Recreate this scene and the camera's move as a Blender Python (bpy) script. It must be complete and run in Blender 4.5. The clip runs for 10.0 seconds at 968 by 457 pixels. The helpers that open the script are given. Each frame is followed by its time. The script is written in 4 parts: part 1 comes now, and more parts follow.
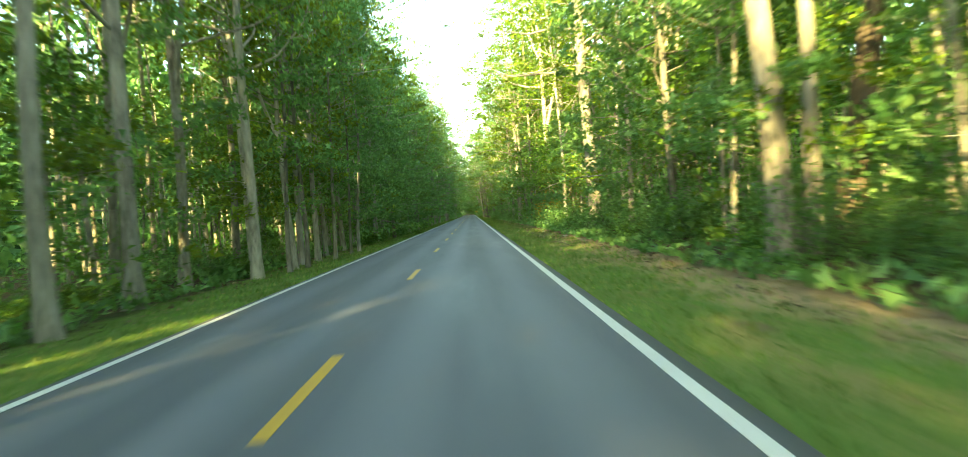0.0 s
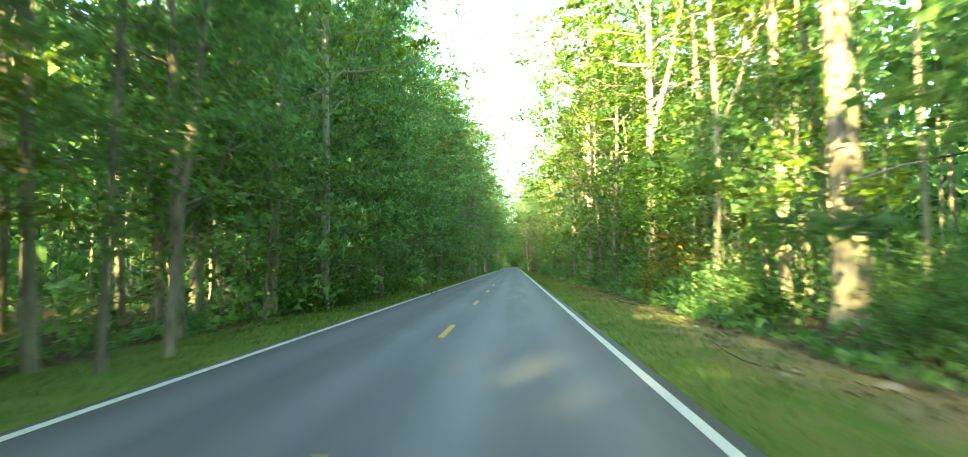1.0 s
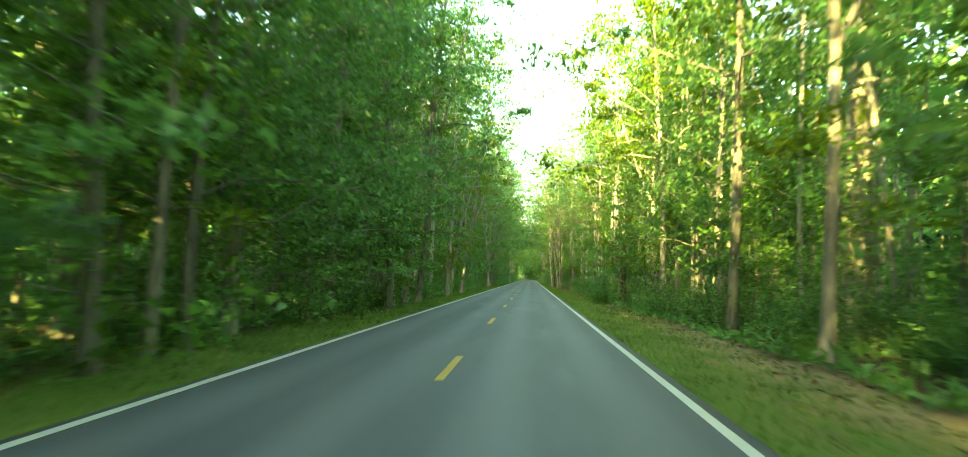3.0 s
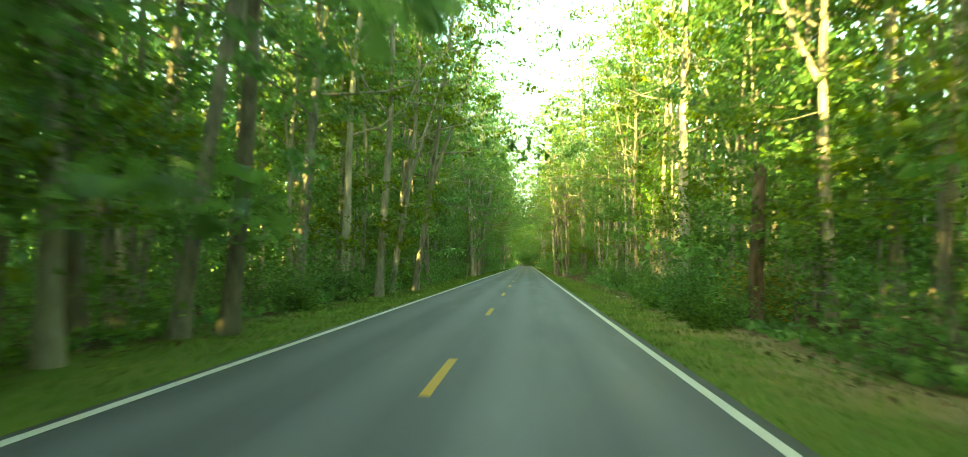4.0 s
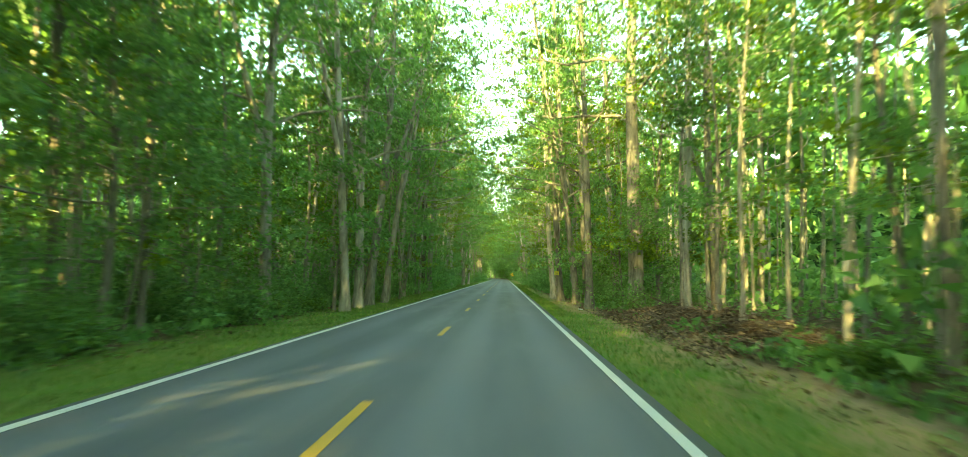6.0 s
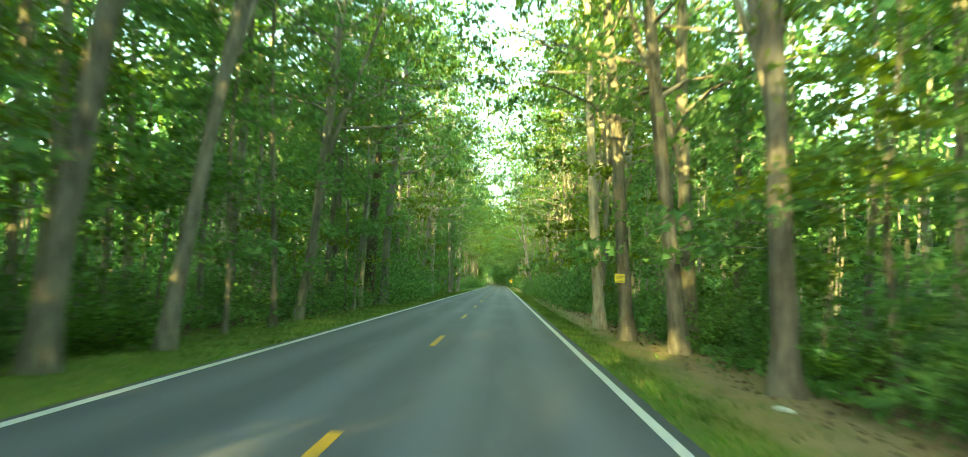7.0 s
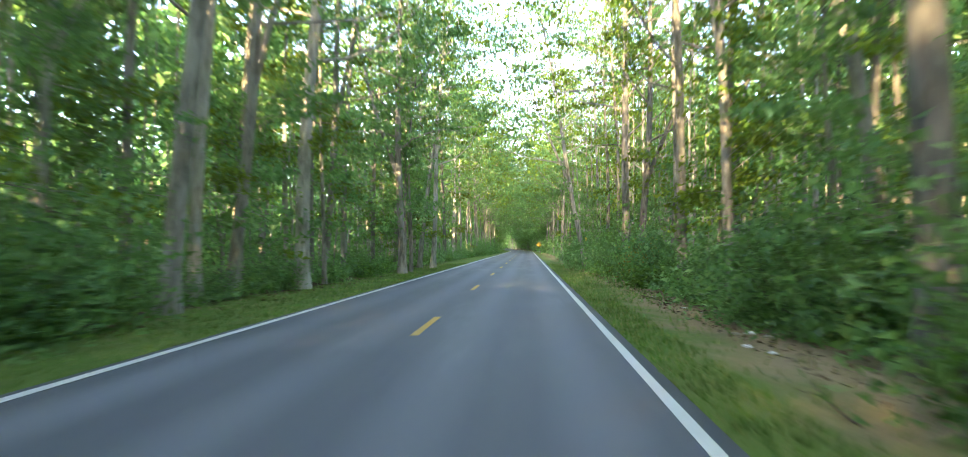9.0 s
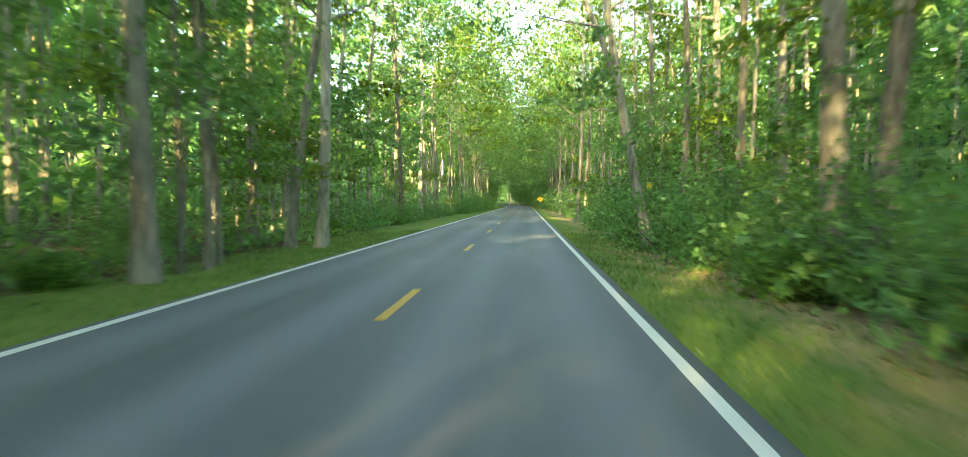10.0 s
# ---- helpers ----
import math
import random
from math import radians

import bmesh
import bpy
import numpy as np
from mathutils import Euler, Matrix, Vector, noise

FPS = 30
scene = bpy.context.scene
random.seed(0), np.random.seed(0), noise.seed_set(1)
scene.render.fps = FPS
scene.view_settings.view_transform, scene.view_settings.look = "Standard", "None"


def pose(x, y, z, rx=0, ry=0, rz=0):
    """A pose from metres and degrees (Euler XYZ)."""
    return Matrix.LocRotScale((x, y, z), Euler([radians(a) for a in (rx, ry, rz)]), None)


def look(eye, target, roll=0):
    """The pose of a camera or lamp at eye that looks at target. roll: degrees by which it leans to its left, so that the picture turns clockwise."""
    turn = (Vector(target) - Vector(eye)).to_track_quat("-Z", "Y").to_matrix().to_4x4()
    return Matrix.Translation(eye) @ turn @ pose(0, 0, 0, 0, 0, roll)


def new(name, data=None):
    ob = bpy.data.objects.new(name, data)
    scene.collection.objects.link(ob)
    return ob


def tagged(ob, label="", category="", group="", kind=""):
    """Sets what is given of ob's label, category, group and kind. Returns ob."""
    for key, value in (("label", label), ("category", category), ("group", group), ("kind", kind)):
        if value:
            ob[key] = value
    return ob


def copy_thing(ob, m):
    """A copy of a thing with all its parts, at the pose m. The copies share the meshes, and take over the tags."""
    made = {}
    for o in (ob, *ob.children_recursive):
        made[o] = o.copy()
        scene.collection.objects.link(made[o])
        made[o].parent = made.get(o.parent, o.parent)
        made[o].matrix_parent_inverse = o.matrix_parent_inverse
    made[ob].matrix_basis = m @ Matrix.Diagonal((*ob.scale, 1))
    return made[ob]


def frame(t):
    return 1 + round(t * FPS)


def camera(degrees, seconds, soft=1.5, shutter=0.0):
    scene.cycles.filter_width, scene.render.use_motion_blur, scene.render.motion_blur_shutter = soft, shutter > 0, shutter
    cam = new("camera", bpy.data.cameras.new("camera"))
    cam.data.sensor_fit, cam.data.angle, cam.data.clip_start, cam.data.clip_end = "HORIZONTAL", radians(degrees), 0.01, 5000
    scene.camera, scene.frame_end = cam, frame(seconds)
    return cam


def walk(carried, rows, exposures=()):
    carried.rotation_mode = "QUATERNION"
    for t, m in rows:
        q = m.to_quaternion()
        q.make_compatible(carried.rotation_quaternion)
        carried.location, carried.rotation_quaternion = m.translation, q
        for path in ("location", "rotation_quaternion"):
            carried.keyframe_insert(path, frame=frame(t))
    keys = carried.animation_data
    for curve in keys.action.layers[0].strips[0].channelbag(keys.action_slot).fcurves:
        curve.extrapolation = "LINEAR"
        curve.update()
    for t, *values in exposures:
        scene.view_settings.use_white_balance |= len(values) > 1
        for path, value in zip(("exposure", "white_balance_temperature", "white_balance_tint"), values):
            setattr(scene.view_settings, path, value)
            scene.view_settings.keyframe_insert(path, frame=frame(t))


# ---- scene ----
# a straight two-lane road through a tall roadside forest, driven along at about 26 m/s
LENS, EYE = 67.75, 1.466
PATH = [
    (0.0, 1.541, 0.00, -1.34, 5.15, -0.98),
    (0.1, 1.510, 2.79, -0.85, 4.85, -0.43),
    (0.2, 1.480, 5.57, 0.28, 4.55, -0.10),
    (0.3, 1.449, 8.36, 0.62, 4.25, 0.45),
    (0.4, 1.419, 11.14, 0.63, 3.95, 0.55),
    (0.5, 1.388, 13.93, 0.63, 3.65, 0.66),
    (0.6, 1.398, 16.52, 0.38, 3.08, 1.09),
    (0.7, 1.407, 19.11, -0.09, 2.50, 1.44),
    (0.8, 1.417, 21.70, -0.00, 1.92, 1.35),
    (0.9, 1.427, 24.29, 1.79, 1.35, 1.56),
    (1.0, 1.436, 26.88, 2.92, 0.77, 2.42),
    (1.1, 1.440, 29.59, 3.16, 0.64, 3.00),
    (1.2, 1.444, 32.30, 3.25, 0.52, 2.83),
    (1.3, 1.447, 35.00, 3.40, 0.39, 2.89),
    (1.4, 1.451, 37.71, 3.42, 0.26, 2.95),
    (1.5, 1.455, 40.41, 3.43, 0.13, 3.01),
    (1.6, 1.437, 43.05, 3.46, 0.09, 3.04),
    (1.7, 1.419, 45.68, 3.48, 0.04, 2.63),
    (1.8, 1.401, 48.32, 3.81, -0.01, 2.52),
    (1.9, 1.383, 50.96, 4.49, -0.06, 2.55),
    (2.0, 1.366, 53.59, 4.67, -0.10, 2.72),
    (2.1, 1.341, 56.27, 4.68, -0.38, 2.97),
    (2.2, 1.316, 58.94, 4.69, -0.66, 3.14),
    (2.3, 1.291, 61.61, 4.70, -0.93, 3.10),
    (2.4, 1.267, 64.29, 4.64, -1.21, 3.27),
    (2.5, 1.242, 66.96, 4.65, -1.48, 3.44),
    (2.6, 1.227, 69.62, 4.56, -1.43, 3.54),
    (2.7, 1.212, 72.28, 4.33, -1.38, 3.70),
    (3.8, 1.048, 101.55, 2.95, -0.83, 3.48),
    (3.9, 1.033, 104.21, 2.80, -0.78, 3.50),
    (4.0, 1.018, 106.87, 2.72, -0.73, 3.45),
    (4.1, 1.053, 109.50, 2.84, -0.53, 3.88),
    (4.2, 1.088, 112.13, 2.90, -0.33, 3.65),
    (4.3, 1.123, 114.76, 2.96, -0.13, 3.34),
    (4.4, 1.159, 117.39, 3.61, 0.08, 2.82),
    (4.5, 1.194, 120.03, 4.62, 0.28, 3.02),
    (4.6, 1.221, 122.51, 5.10, 0.03, 2.99),
    (4.7, 1.249, 124.99, 5.08, -0.22, 3.18),
    (4.8, 1.276, 127.47, 5.05, -0.47, 3.22),
    (4.9, 1.303, 129.95, 4.95, -0.72, 3.12),
    (5.0, 1.330, 132.43, 4.78, -0.97, 3.01),
    (5.1, 1.342, 135.01, 4.33, -0.97, 2.49),
    (5.2, 1.354, 137.59, 3.81, -0.97, 1.60),
    (6.3, 1.481, 165.98, 3.71, -0.99, 1.59),
    (6.4, 1.493, 168.56, 3.62, -0.99, 1.50),
    (6.5, 1.504, 171.14, 3.52, -0.99, 1.57),
    (6.6, 1.485, 173.73, 3.49, -1.23, 1.38),
    (6.7, 1.465, 176.32, 3.60, -1.48, 1.26),
    (6.8, 1.446, 178.91, 3.77, -1.72, 1.44),
    (6.9, 1.427, 181.50, 4.17, -1.97, 1.55),
    (7.0, 1.407, 184.10, 4.21, -2.21, 1.43),
    (7.1, 1.434, 186.82, 3.84, -1.73, 1.47),
    (7.2, 1.460, 189.54, 3.61, -1.25, 1.80),
    (7.3, 1.486, 192.27, 3.75, -0.77, 1.98),
    (7.4, 1.513, 194.99, 4.19, -0.29, 2.24),
    (7.5, 1.539, 197.71, 4.27, 0.19, 2.49),
    (7.6, 1.535, 200.30, 4.38, 0.24, 2.47),
    (7.7, 1.530, 202.89, 4.42, 0.29, 2.44),
    (7.8, 1.526, 205.47, 4.53, 0.34, 2.41),
    (7.9, 1.522, 208.06, 4.93, 0.38, 2.31),
    (8.0, 1.517, 210.65, 5.26, 0.43, 2.35),
    (8.1, 1.531, 213.30, 5.18, 0.34, 2.63),
    (8.2, 1.544, 215.96, 5.03, 0.24, 2.61),
    (8.3, 1.558, 218.62, 4.65, 0.15, 2.81),
    (8.4, 1.572, 221.27, 4.35, 0.06, 2.87),
    (8.5, 1.585, 223.93, 4.27, -0.03, 2.99),
    (8.6, 1.615, 226.59, 3.98, -0.15, 3.06),
    (8.7, 1.644, 229.25, 3.39, -0.27, 3.21),
    (8.8, 1.674, 231.91, 2.87, -0.39, 3.20),
    (8.9, 1.703, 234.58, 2.28, -0.51, 3.35),
    (9.0, 1.733, 237.24, 1.39, -0.63, 3.49),
    (9.1, 1.731, 240.08, 1.23, -0.64, 3.39),
    (9.2, 1.729, 242.92, 1.08, -0.65, 3.07),
    (9.3, 1.727, 245.76, -0.26, -0.66, 2.75),
    (9.4, 1.725, 248.60, -1.97, -0.68, 2.87),
    (9.5, 1.723, 251.44, -2.93, -0.69, 2.99),
    (9.6, 1.708, 254.09, -2.95, -0.73, 2.81),
    (9.7, 1.694, 256.74, -2.31, -0.77, 3.02),
    (9.8, 1.680, 259.40, -2.34, -0.81, 3.22),
    (9.9, 1.665, 262.05, -2.25, -0.85, 3.32),
    (10.0, 1.651, 264.70, -2.21, -0.90, 3.36),
]
cam = camera(LENS, 10.0, soft=0.8, shutter=0.28)
walk(cam, [(t, pose(x, y, EYE, 90 + tilt, lean, turn)) for t, x, y, tilt, lean, turn in PATH],
     [(0, 3.32, 7900, -13), (0.5, 3.5, 7500, -10), (1, 3.68, 7100, -10), (1.5, 3.55, 7800, -21), (2.5, 3.7, 8500, -26), (4, 3.62, 11000, -27), (4.5, 3.47, 11300, -31), (5.2, 3.55, 10500, -34), (6.5, 3.72, 8700, -21), (7.2, 3.77, 8400, -23), (7.7, 3.7, 7800, -16), (8, 3.62, 7000, 2), (8.3, 3.7, 5950, 32), (8.7, 3.78, 5950, 32), (9.1, 3.84, 6500, 15), (9.6, 3.7, 7000, 8), (10, 3.78, 7300, -1)])

# ---- light: low afternoon sun from behind and from the left of the road, open sky over it
SUN_UP, SUN_TURN = 16.0, 16.0
world = bpy.data.worlds.new("sky")
scene.world = world
world.use_nodes = True
sky = world.node_tree.nodes.new("ShaderNodeTexSky")
sky.sky_type, sky.sun_disc = "NISHITA", False
sky.sun_elevation, sky.sun_rotation = radians(SUN_UP), radians(180 + SUN_TURN)
backing = world.node_tree.nodes["Background"]
backing.inputs["Strength"].default_value = 0.13
world.node_tree.links.new(sky.outputs[0], backing.inputs["Color"])
sun = new("sun", bpy.data.lights.new("sun", "SUN"))
sun.data.energy, sun.data.angle, sun.data.color = 5.0, radians(0.53), (1.0, 0.76, 0.36)
beam = Vector((math.sin(radians(SUN_TURN)) * math.cos(radians(SUN_UP)), math.cos(radians(SUN_TURN)) * math.cos(radians(SUN_UP)), -math.sin(radians(SUN_UP))))
sun.matrix_world = look((-40, -80, 60), Vector((-40, -80, 60)) + beam)


# ---- materials
def material(name, roughness=0.8, specular=0.5):
    m = bpy.data.materials.new(name)
    m.use_nodes = True
    n = m.node_tree.nodes
    shader = n["Principled BSDF"]
    shader.inputs["Roughness"].default_value = roughness
    shader.inputs["Specular IOR Level"].default_value = specular
    return m, n, m.node_tree.links, shader


def ramp(n, links, source, stops):
    r = n.new("ShaderNodeValToRGB")
    e = r.color_ramp.elements
    while len(e) < len(stops):
        e.new(0.5)
    for el, (at, c) in zip(e, stops):
        el.position = at
        el.color = (*c, 1.0) if len(c) == 3 else c
    links.new(source, r.inputs["Fac"])
    return r.outputs["Color"]


def noise_of(n, links, scale, detail=4.0, rough=0.55, stretch=None):
    co = n.new("ShaderNodeTexCoord").outputs["Object"]
    if stretch:
        mp = n.new("ShaderNodeMapping")
        mp.inputs["Scale"].default_value = stretch
        links.new(co, mp.inputs["Vector"])
        co = mp.outputs["Vector"]
    t = n.new("ShaderNodeTexNoise")
    t.inputs["Scale"].default_value, t.inputs["Detail"].default_value, t.inputs["Roughness"].default_value = scale, detail, rough
    links.new(co, t.inputs["Vector"])
    return t.outputs["Fac"]


def mixed(n, links, fac, a, b, blend="MIX"):
    x = n.new("ShaderNodeMix")
    x.data_type, x.blend_type = "RGBA", blend
    for socket, value in ((x.inputs[0], fac), (x.inputs[6], a), (x.inputs[7], b)):
        if isinstance(value, (int, float)):
            socket.default_value = value
        elif isinstance(value, tuple):
            socket.default_value = (*value, 1.0)
        else:
            links.new(value, socket)
    return x.outputs[2]


def bump(n, links, shader, height, strength, distance):
    b = n.new("ShaderNodeBump")
    b.inputs["Strength"].default_value, b.inputs["Distance"].default_value = strength, distance
    links.new(height, b.inputs["Height"])
    links.new(b.outputs["Normal"], shader.inputs["Normal"])


def math_node(n, links, op, a, b=0.0, clamp=False):
    x = n.new("ShaderNodeMath")
    x.operation, x.use_clamp = op, clamp
    for socket, value in zip(x.inputs, (a, b)):
        if isinstance(value, (int, float)):
            socket.default_value = value
        else:
            links.new(value, socket)
    return x.outputs[0]


def leaf_material(name, dark, mid, light, through_light, share=0.42, gloss=0.2):
    """Leaves: varied leaf by leaf and tree by tree, glossy above, light shines through them."""
    m, n, links, shader = material(name, 0.58, gloss)
    island = n.new("ShaderNodeNewGeometry").outputs["Random Per Island"]
    base = ramp(n, links, island, [(0.0, dark), (0.55, mid), (1.0, light)])
    tone = n.new("ShaderNodeObjectInfo").outputs["Random"]
    hue = n.new("ShaderNodeHueSaturation")
    span = n.new("ShaderNodeMapRange")
    span.inputs["To Min"].default_value, span.inputs["To Max"].default_value = 0.75, 1.25
    links.new(tone, span.inputs["Value"])
    # noise varies whole sprays' tone, putting clump light and shade into the leaf colour
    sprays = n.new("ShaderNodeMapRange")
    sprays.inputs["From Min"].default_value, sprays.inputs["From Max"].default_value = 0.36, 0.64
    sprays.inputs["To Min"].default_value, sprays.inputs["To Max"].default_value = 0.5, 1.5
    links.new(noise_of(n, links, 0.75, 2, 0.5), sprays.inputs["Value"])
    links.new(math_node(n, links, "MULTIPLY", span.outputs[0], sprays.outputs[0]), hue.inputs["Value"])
    links.new(base, hue.inputs["Color"])
    links.new(hue.outputs[0], shader.inputs["Base Color"])
    t = n.new("ShaderNodeBsdfTranslucent")
    links.new(mixed(n, links, 0.6, hue.outputs[0], through_light), t.inputs["Color"])
    mix = n.new("ShaderNodeMixShader")
    mix.inputs[0].default_value = share
    links.new(shader.outputs[0], mix.inputs[1])
    links.new(t.outputs[0], mix.inputs[2])
    links.new(mix.outputs[0], n["Material Output"].inputs["Surface"])
    return m


def bark_material(name, dark, mid, pale):
    m, n, links, shader = material(name, 0.9, 0.2)
    plates = noise_of(n, links, 9.0, 6, 0.65, (1, 1, 0.22))
    patches = noise_of(n, links, 1.3, 3, 0.5, (1, 1, 0.5))
    base = ramp(n, links, plates, [(0.3, dark), (0.52, mid), (0.75, pale)])
    base = mixed(n, links, ramp(n, links, patches, [(0.45, (0, 0, 0)), (0.62, (0.55, 0.55, 0.55))]), base, pale)
    tone = n.new("ShaderNodeObjectInfo").outputs["Random"]
    hue = n.new("ShaderNodeHueSaturation")
    span = n.new("ShaderNodeMapRange")
    span.inputs["To Min"].default_value, span.inputs["To Max"].default_value = 0.7, 1.3
    links.new(tone, span.inputs["Value"])
    links.new(span.outputs[0], hue.inputs["Value"])
    links.new(base, hue.inputs["Color"])
    links.new(hue.outputs[0], shader.inputs["Base Color"])
    bump(n, links, shader, plates, 0.7, 0.03)
    return m


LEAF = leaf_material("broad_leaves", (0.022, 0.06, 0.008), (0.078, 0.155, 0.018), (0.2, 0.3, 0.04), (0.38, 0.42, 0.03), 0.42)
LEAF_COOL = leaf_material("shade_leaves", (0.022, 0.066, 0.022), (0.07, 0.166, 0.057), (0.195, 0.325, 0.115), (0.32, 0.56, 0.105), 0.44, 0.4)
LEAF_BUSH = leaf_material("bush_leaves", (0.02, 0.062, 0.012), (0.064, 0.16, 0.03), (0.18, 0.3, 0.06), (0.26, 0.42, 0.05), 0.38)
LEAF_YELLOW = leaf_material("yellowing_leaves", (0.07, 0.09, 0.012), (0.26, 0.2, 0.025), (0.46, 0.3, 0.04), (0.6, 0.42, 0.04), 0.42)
BARK = bark_material("grey_bark", (0.07, 0.062, 0.051), (0.195, 0.178, 0.147), (0.34, 0.315, 0.265))
BARK_DARK = bark_material("dark_bark", (0.03, 0.022, 0.017), (0.075, 0.058, 0.043), (0.13, 0.105, 0.08))
BARK_PALE = bark_material("pale_bark", (0.115, 0.104, 0.086), (0.265, 0.242, 0.2), (0.42, 0.39, 0.335))
BARK_WHITE = bark_material("bleached_bark", (0.16, 0.14, 0.11), (0.32, 0.285, 0.235), (0.48, 0.44, 0.37))
BARK_DEAD = bark_material("dead_wood", (0.05, 0.036, 0.025), (0.115, 0.085, 0.06), (0.2, 0.16, 0.12))


def lateral_of(n):
    a = n.new("ShaderNodeAttribute")
    a.attribute_name = "lateral"
    return a.outputs["Fac"]


def ground_material():
    m, n, links, shader = material("verge_and_forest_floor", 0.95, 0.1)
    side = lateral_of(n)
    wander = math_node(n, links, "MULTIPLY", math_node(n, links, "SUBTRACT", noise_of(n, links, 0.45, 5, 0.65), 0.5), 3.2)
    right = math_node(n, links, "ADD", side, wander)
    left = math_node(n, links, "ADD", math_node(n, links, "MULTIPLY", side, -1.0), wander)
    fine = noise_of(n, links, 14.0, 5, 0.7)
    broad = noise_of(n, links, 0.8, 4, 0.6)
    grass = mixed(n, links, broad, (0.045, 0.135, 0.018), (0.085, 0.17, 0.03))
    grass = mixed(n, links, ramp(n, links, fine, [(0.3, (0, 0, 0)), (0.7, (1, 1, 1))]), grass, (0.15, 0.18, 0.05))
    # dry straw-coloured patches and worn earth in the turf, more of them on the open right-hand verge
    patchy = noise_of(n, links, 0.55, 6, 0.65, (1, 0.45, 1))
    share = math_node(n, links, "MULTIPLY", math_node(n, links, "SUBTRACT", side, 3.55), 0.9, True)
    straw = ramp(n, links, patchy, [(0.44, (0, 0, 0)), (0.6, (1, 1, 1))])
    grass = mixed(n, links, math_node(n, links, "MULTIPLY", straw, math_node(n, links, "ADD", math_node(n, links, "MULTIPLY", share, 0.65), 0.15)), grass, mixed(n, links, fine, (0.17, 0.13, 0.05), (0.34, 0.27, 0.12)))
    worn = ramp(n, links, noise_of(n, links, 0.8, 5, 0.7, (1, 0.5, 1)), [(0.56, (0, 0, 0)), (0.68, (1, 1, 1))])
    grass = mixed(n, links, math_node(n, links, "MULTIPLY", worn, math_node(n, links, "MULTIPLY", share, 0.8)), grass, mixed(n, links, fine, (0.08, 0.05, 0.03), (0.19, 0.13, 0.085)))
    litter = ramp(n, links, fine, [(0.25, (0.022, 0.016, 0.01)), (0.5, (0.07, 0.046, 0.028)), (0.75, (0.16, 0.105, 0.065))])
    moss = mixed(n, links, ramp(n, links, broad, [(0.48, (0, 0, 0)), (0.66, (0.8, 0.8, 0.8))]), litter, (0.035, 0.07, 0.016))
    sand = mixed(n, links, fine, (0.2, 0.14, 0.085), (0.42, 0.31, 0.2))
    place = n.new("ShaderNodeSeparateXYZ")
    links.new(n.new("ShaderNodeTexCoord").outputs["Object"], place.inputs[0])
    further = n.new("ShaderNodeMapRange")
    for key, value in (("From Min", 168.0), ("From Max", 205.0), ("To Min", 4.8), ("To Max", 4.1)):
        further.inputs[key].default_value = value
    beyond = n.new("ShaderNodeMapRange")
    for key, value in (("From Min", 248.0), ("From Max", 266.0), ("To Min", 0.0), ("To Max", 0.45)):
        beyond.inputs[key].default_value = value
    for node in (further, beyond):
        links.new(place.outputs["Y"], node.inputs["Value"])
    start = math_node(n, links, "ADD", further.outputs[0], beyond.outputs[0])
    to_sand = math_node(n, links, "MULTIPLY", math_node(n, links, "SUBTRACT", right, start), 0.8, True)
    to_litter = math_node(n, links, "MULTIPLY", math_node(n, links, "SUBTRACT", right, 6.0), 0.9, True)
    to_left = math_node(n, links, "MULTIPLY", math_node(n, links, "SUBTRACT", left, 6.1), 1.6, True)
    half = math_node(n, links, "MULTIPLY", to_sand, 0.85)
    c = mixed(n, links, half, grass, sand)
    c = mixed(n, links, to_litter, c, moss)
    c = mixed(n, links, to_left, c, moss)
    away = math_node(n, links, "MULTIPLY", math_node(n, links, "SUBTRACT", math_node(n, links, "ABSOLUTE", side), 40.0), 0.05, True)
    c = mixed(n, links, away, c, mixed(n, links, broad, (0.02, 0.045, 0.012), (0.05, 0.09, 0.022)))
    links.new(c, shader.inputs["Base Color"])
    bump(n, links, shader, fine, 0.8, 0.05)
    return m


def asphalt_material():
    m, n, links, shader = material("worn_asphalt", 0.7, 0.5)
    side = lateral_of(n)
    grit = noise_of(n, links, 220.0, 3, 0.7)
    stain = noise_of(n, links, 0.9, 5, 0.6, (1, 0.12, 1))
    base = ramp(n, links, grit, [(0.3, (0.041, 0.046, 0.056)), (0.55, (0.087, 0.095, 0.114)), (0.8, (0.15, 0.158, 0.18))])
    # the paler bands that tyres have worn in each lane
    wave = math_node(n, links, "COSINE", math_node(n, links, "MULTIPLY", math_node(n, links, "SUBTRACT", math_node(n, links, "ABSOLUTE", side), 0.78), 2 * math.pi / 1.55))
    band = math_node(n, links, "MULTIPLY", math_node(n, links, "ADD", wave, 0.45), 0.3, True)
    base = mixed(n, links, band, base, (0.178, 0.189, 0.222))
    base = mixed(n, links, ramp(n, links, stain, [(0.42, (0.35, 0.35, 0.35)), (0.62, (0, 0, 0))]), base, (0.05, 0.055, 0.065))
    links.new(base, shader.inputs["Base Color"])
    links.new(ramp(n, links, stain, [(0.3, (0.55, 0.55, 0.55)), (0.7, (0.78, 0.78, 0.78))]), shader.inputs["Roughness"])
    bump(n, links, shader, grit, 0.35, 0.004)
    return m


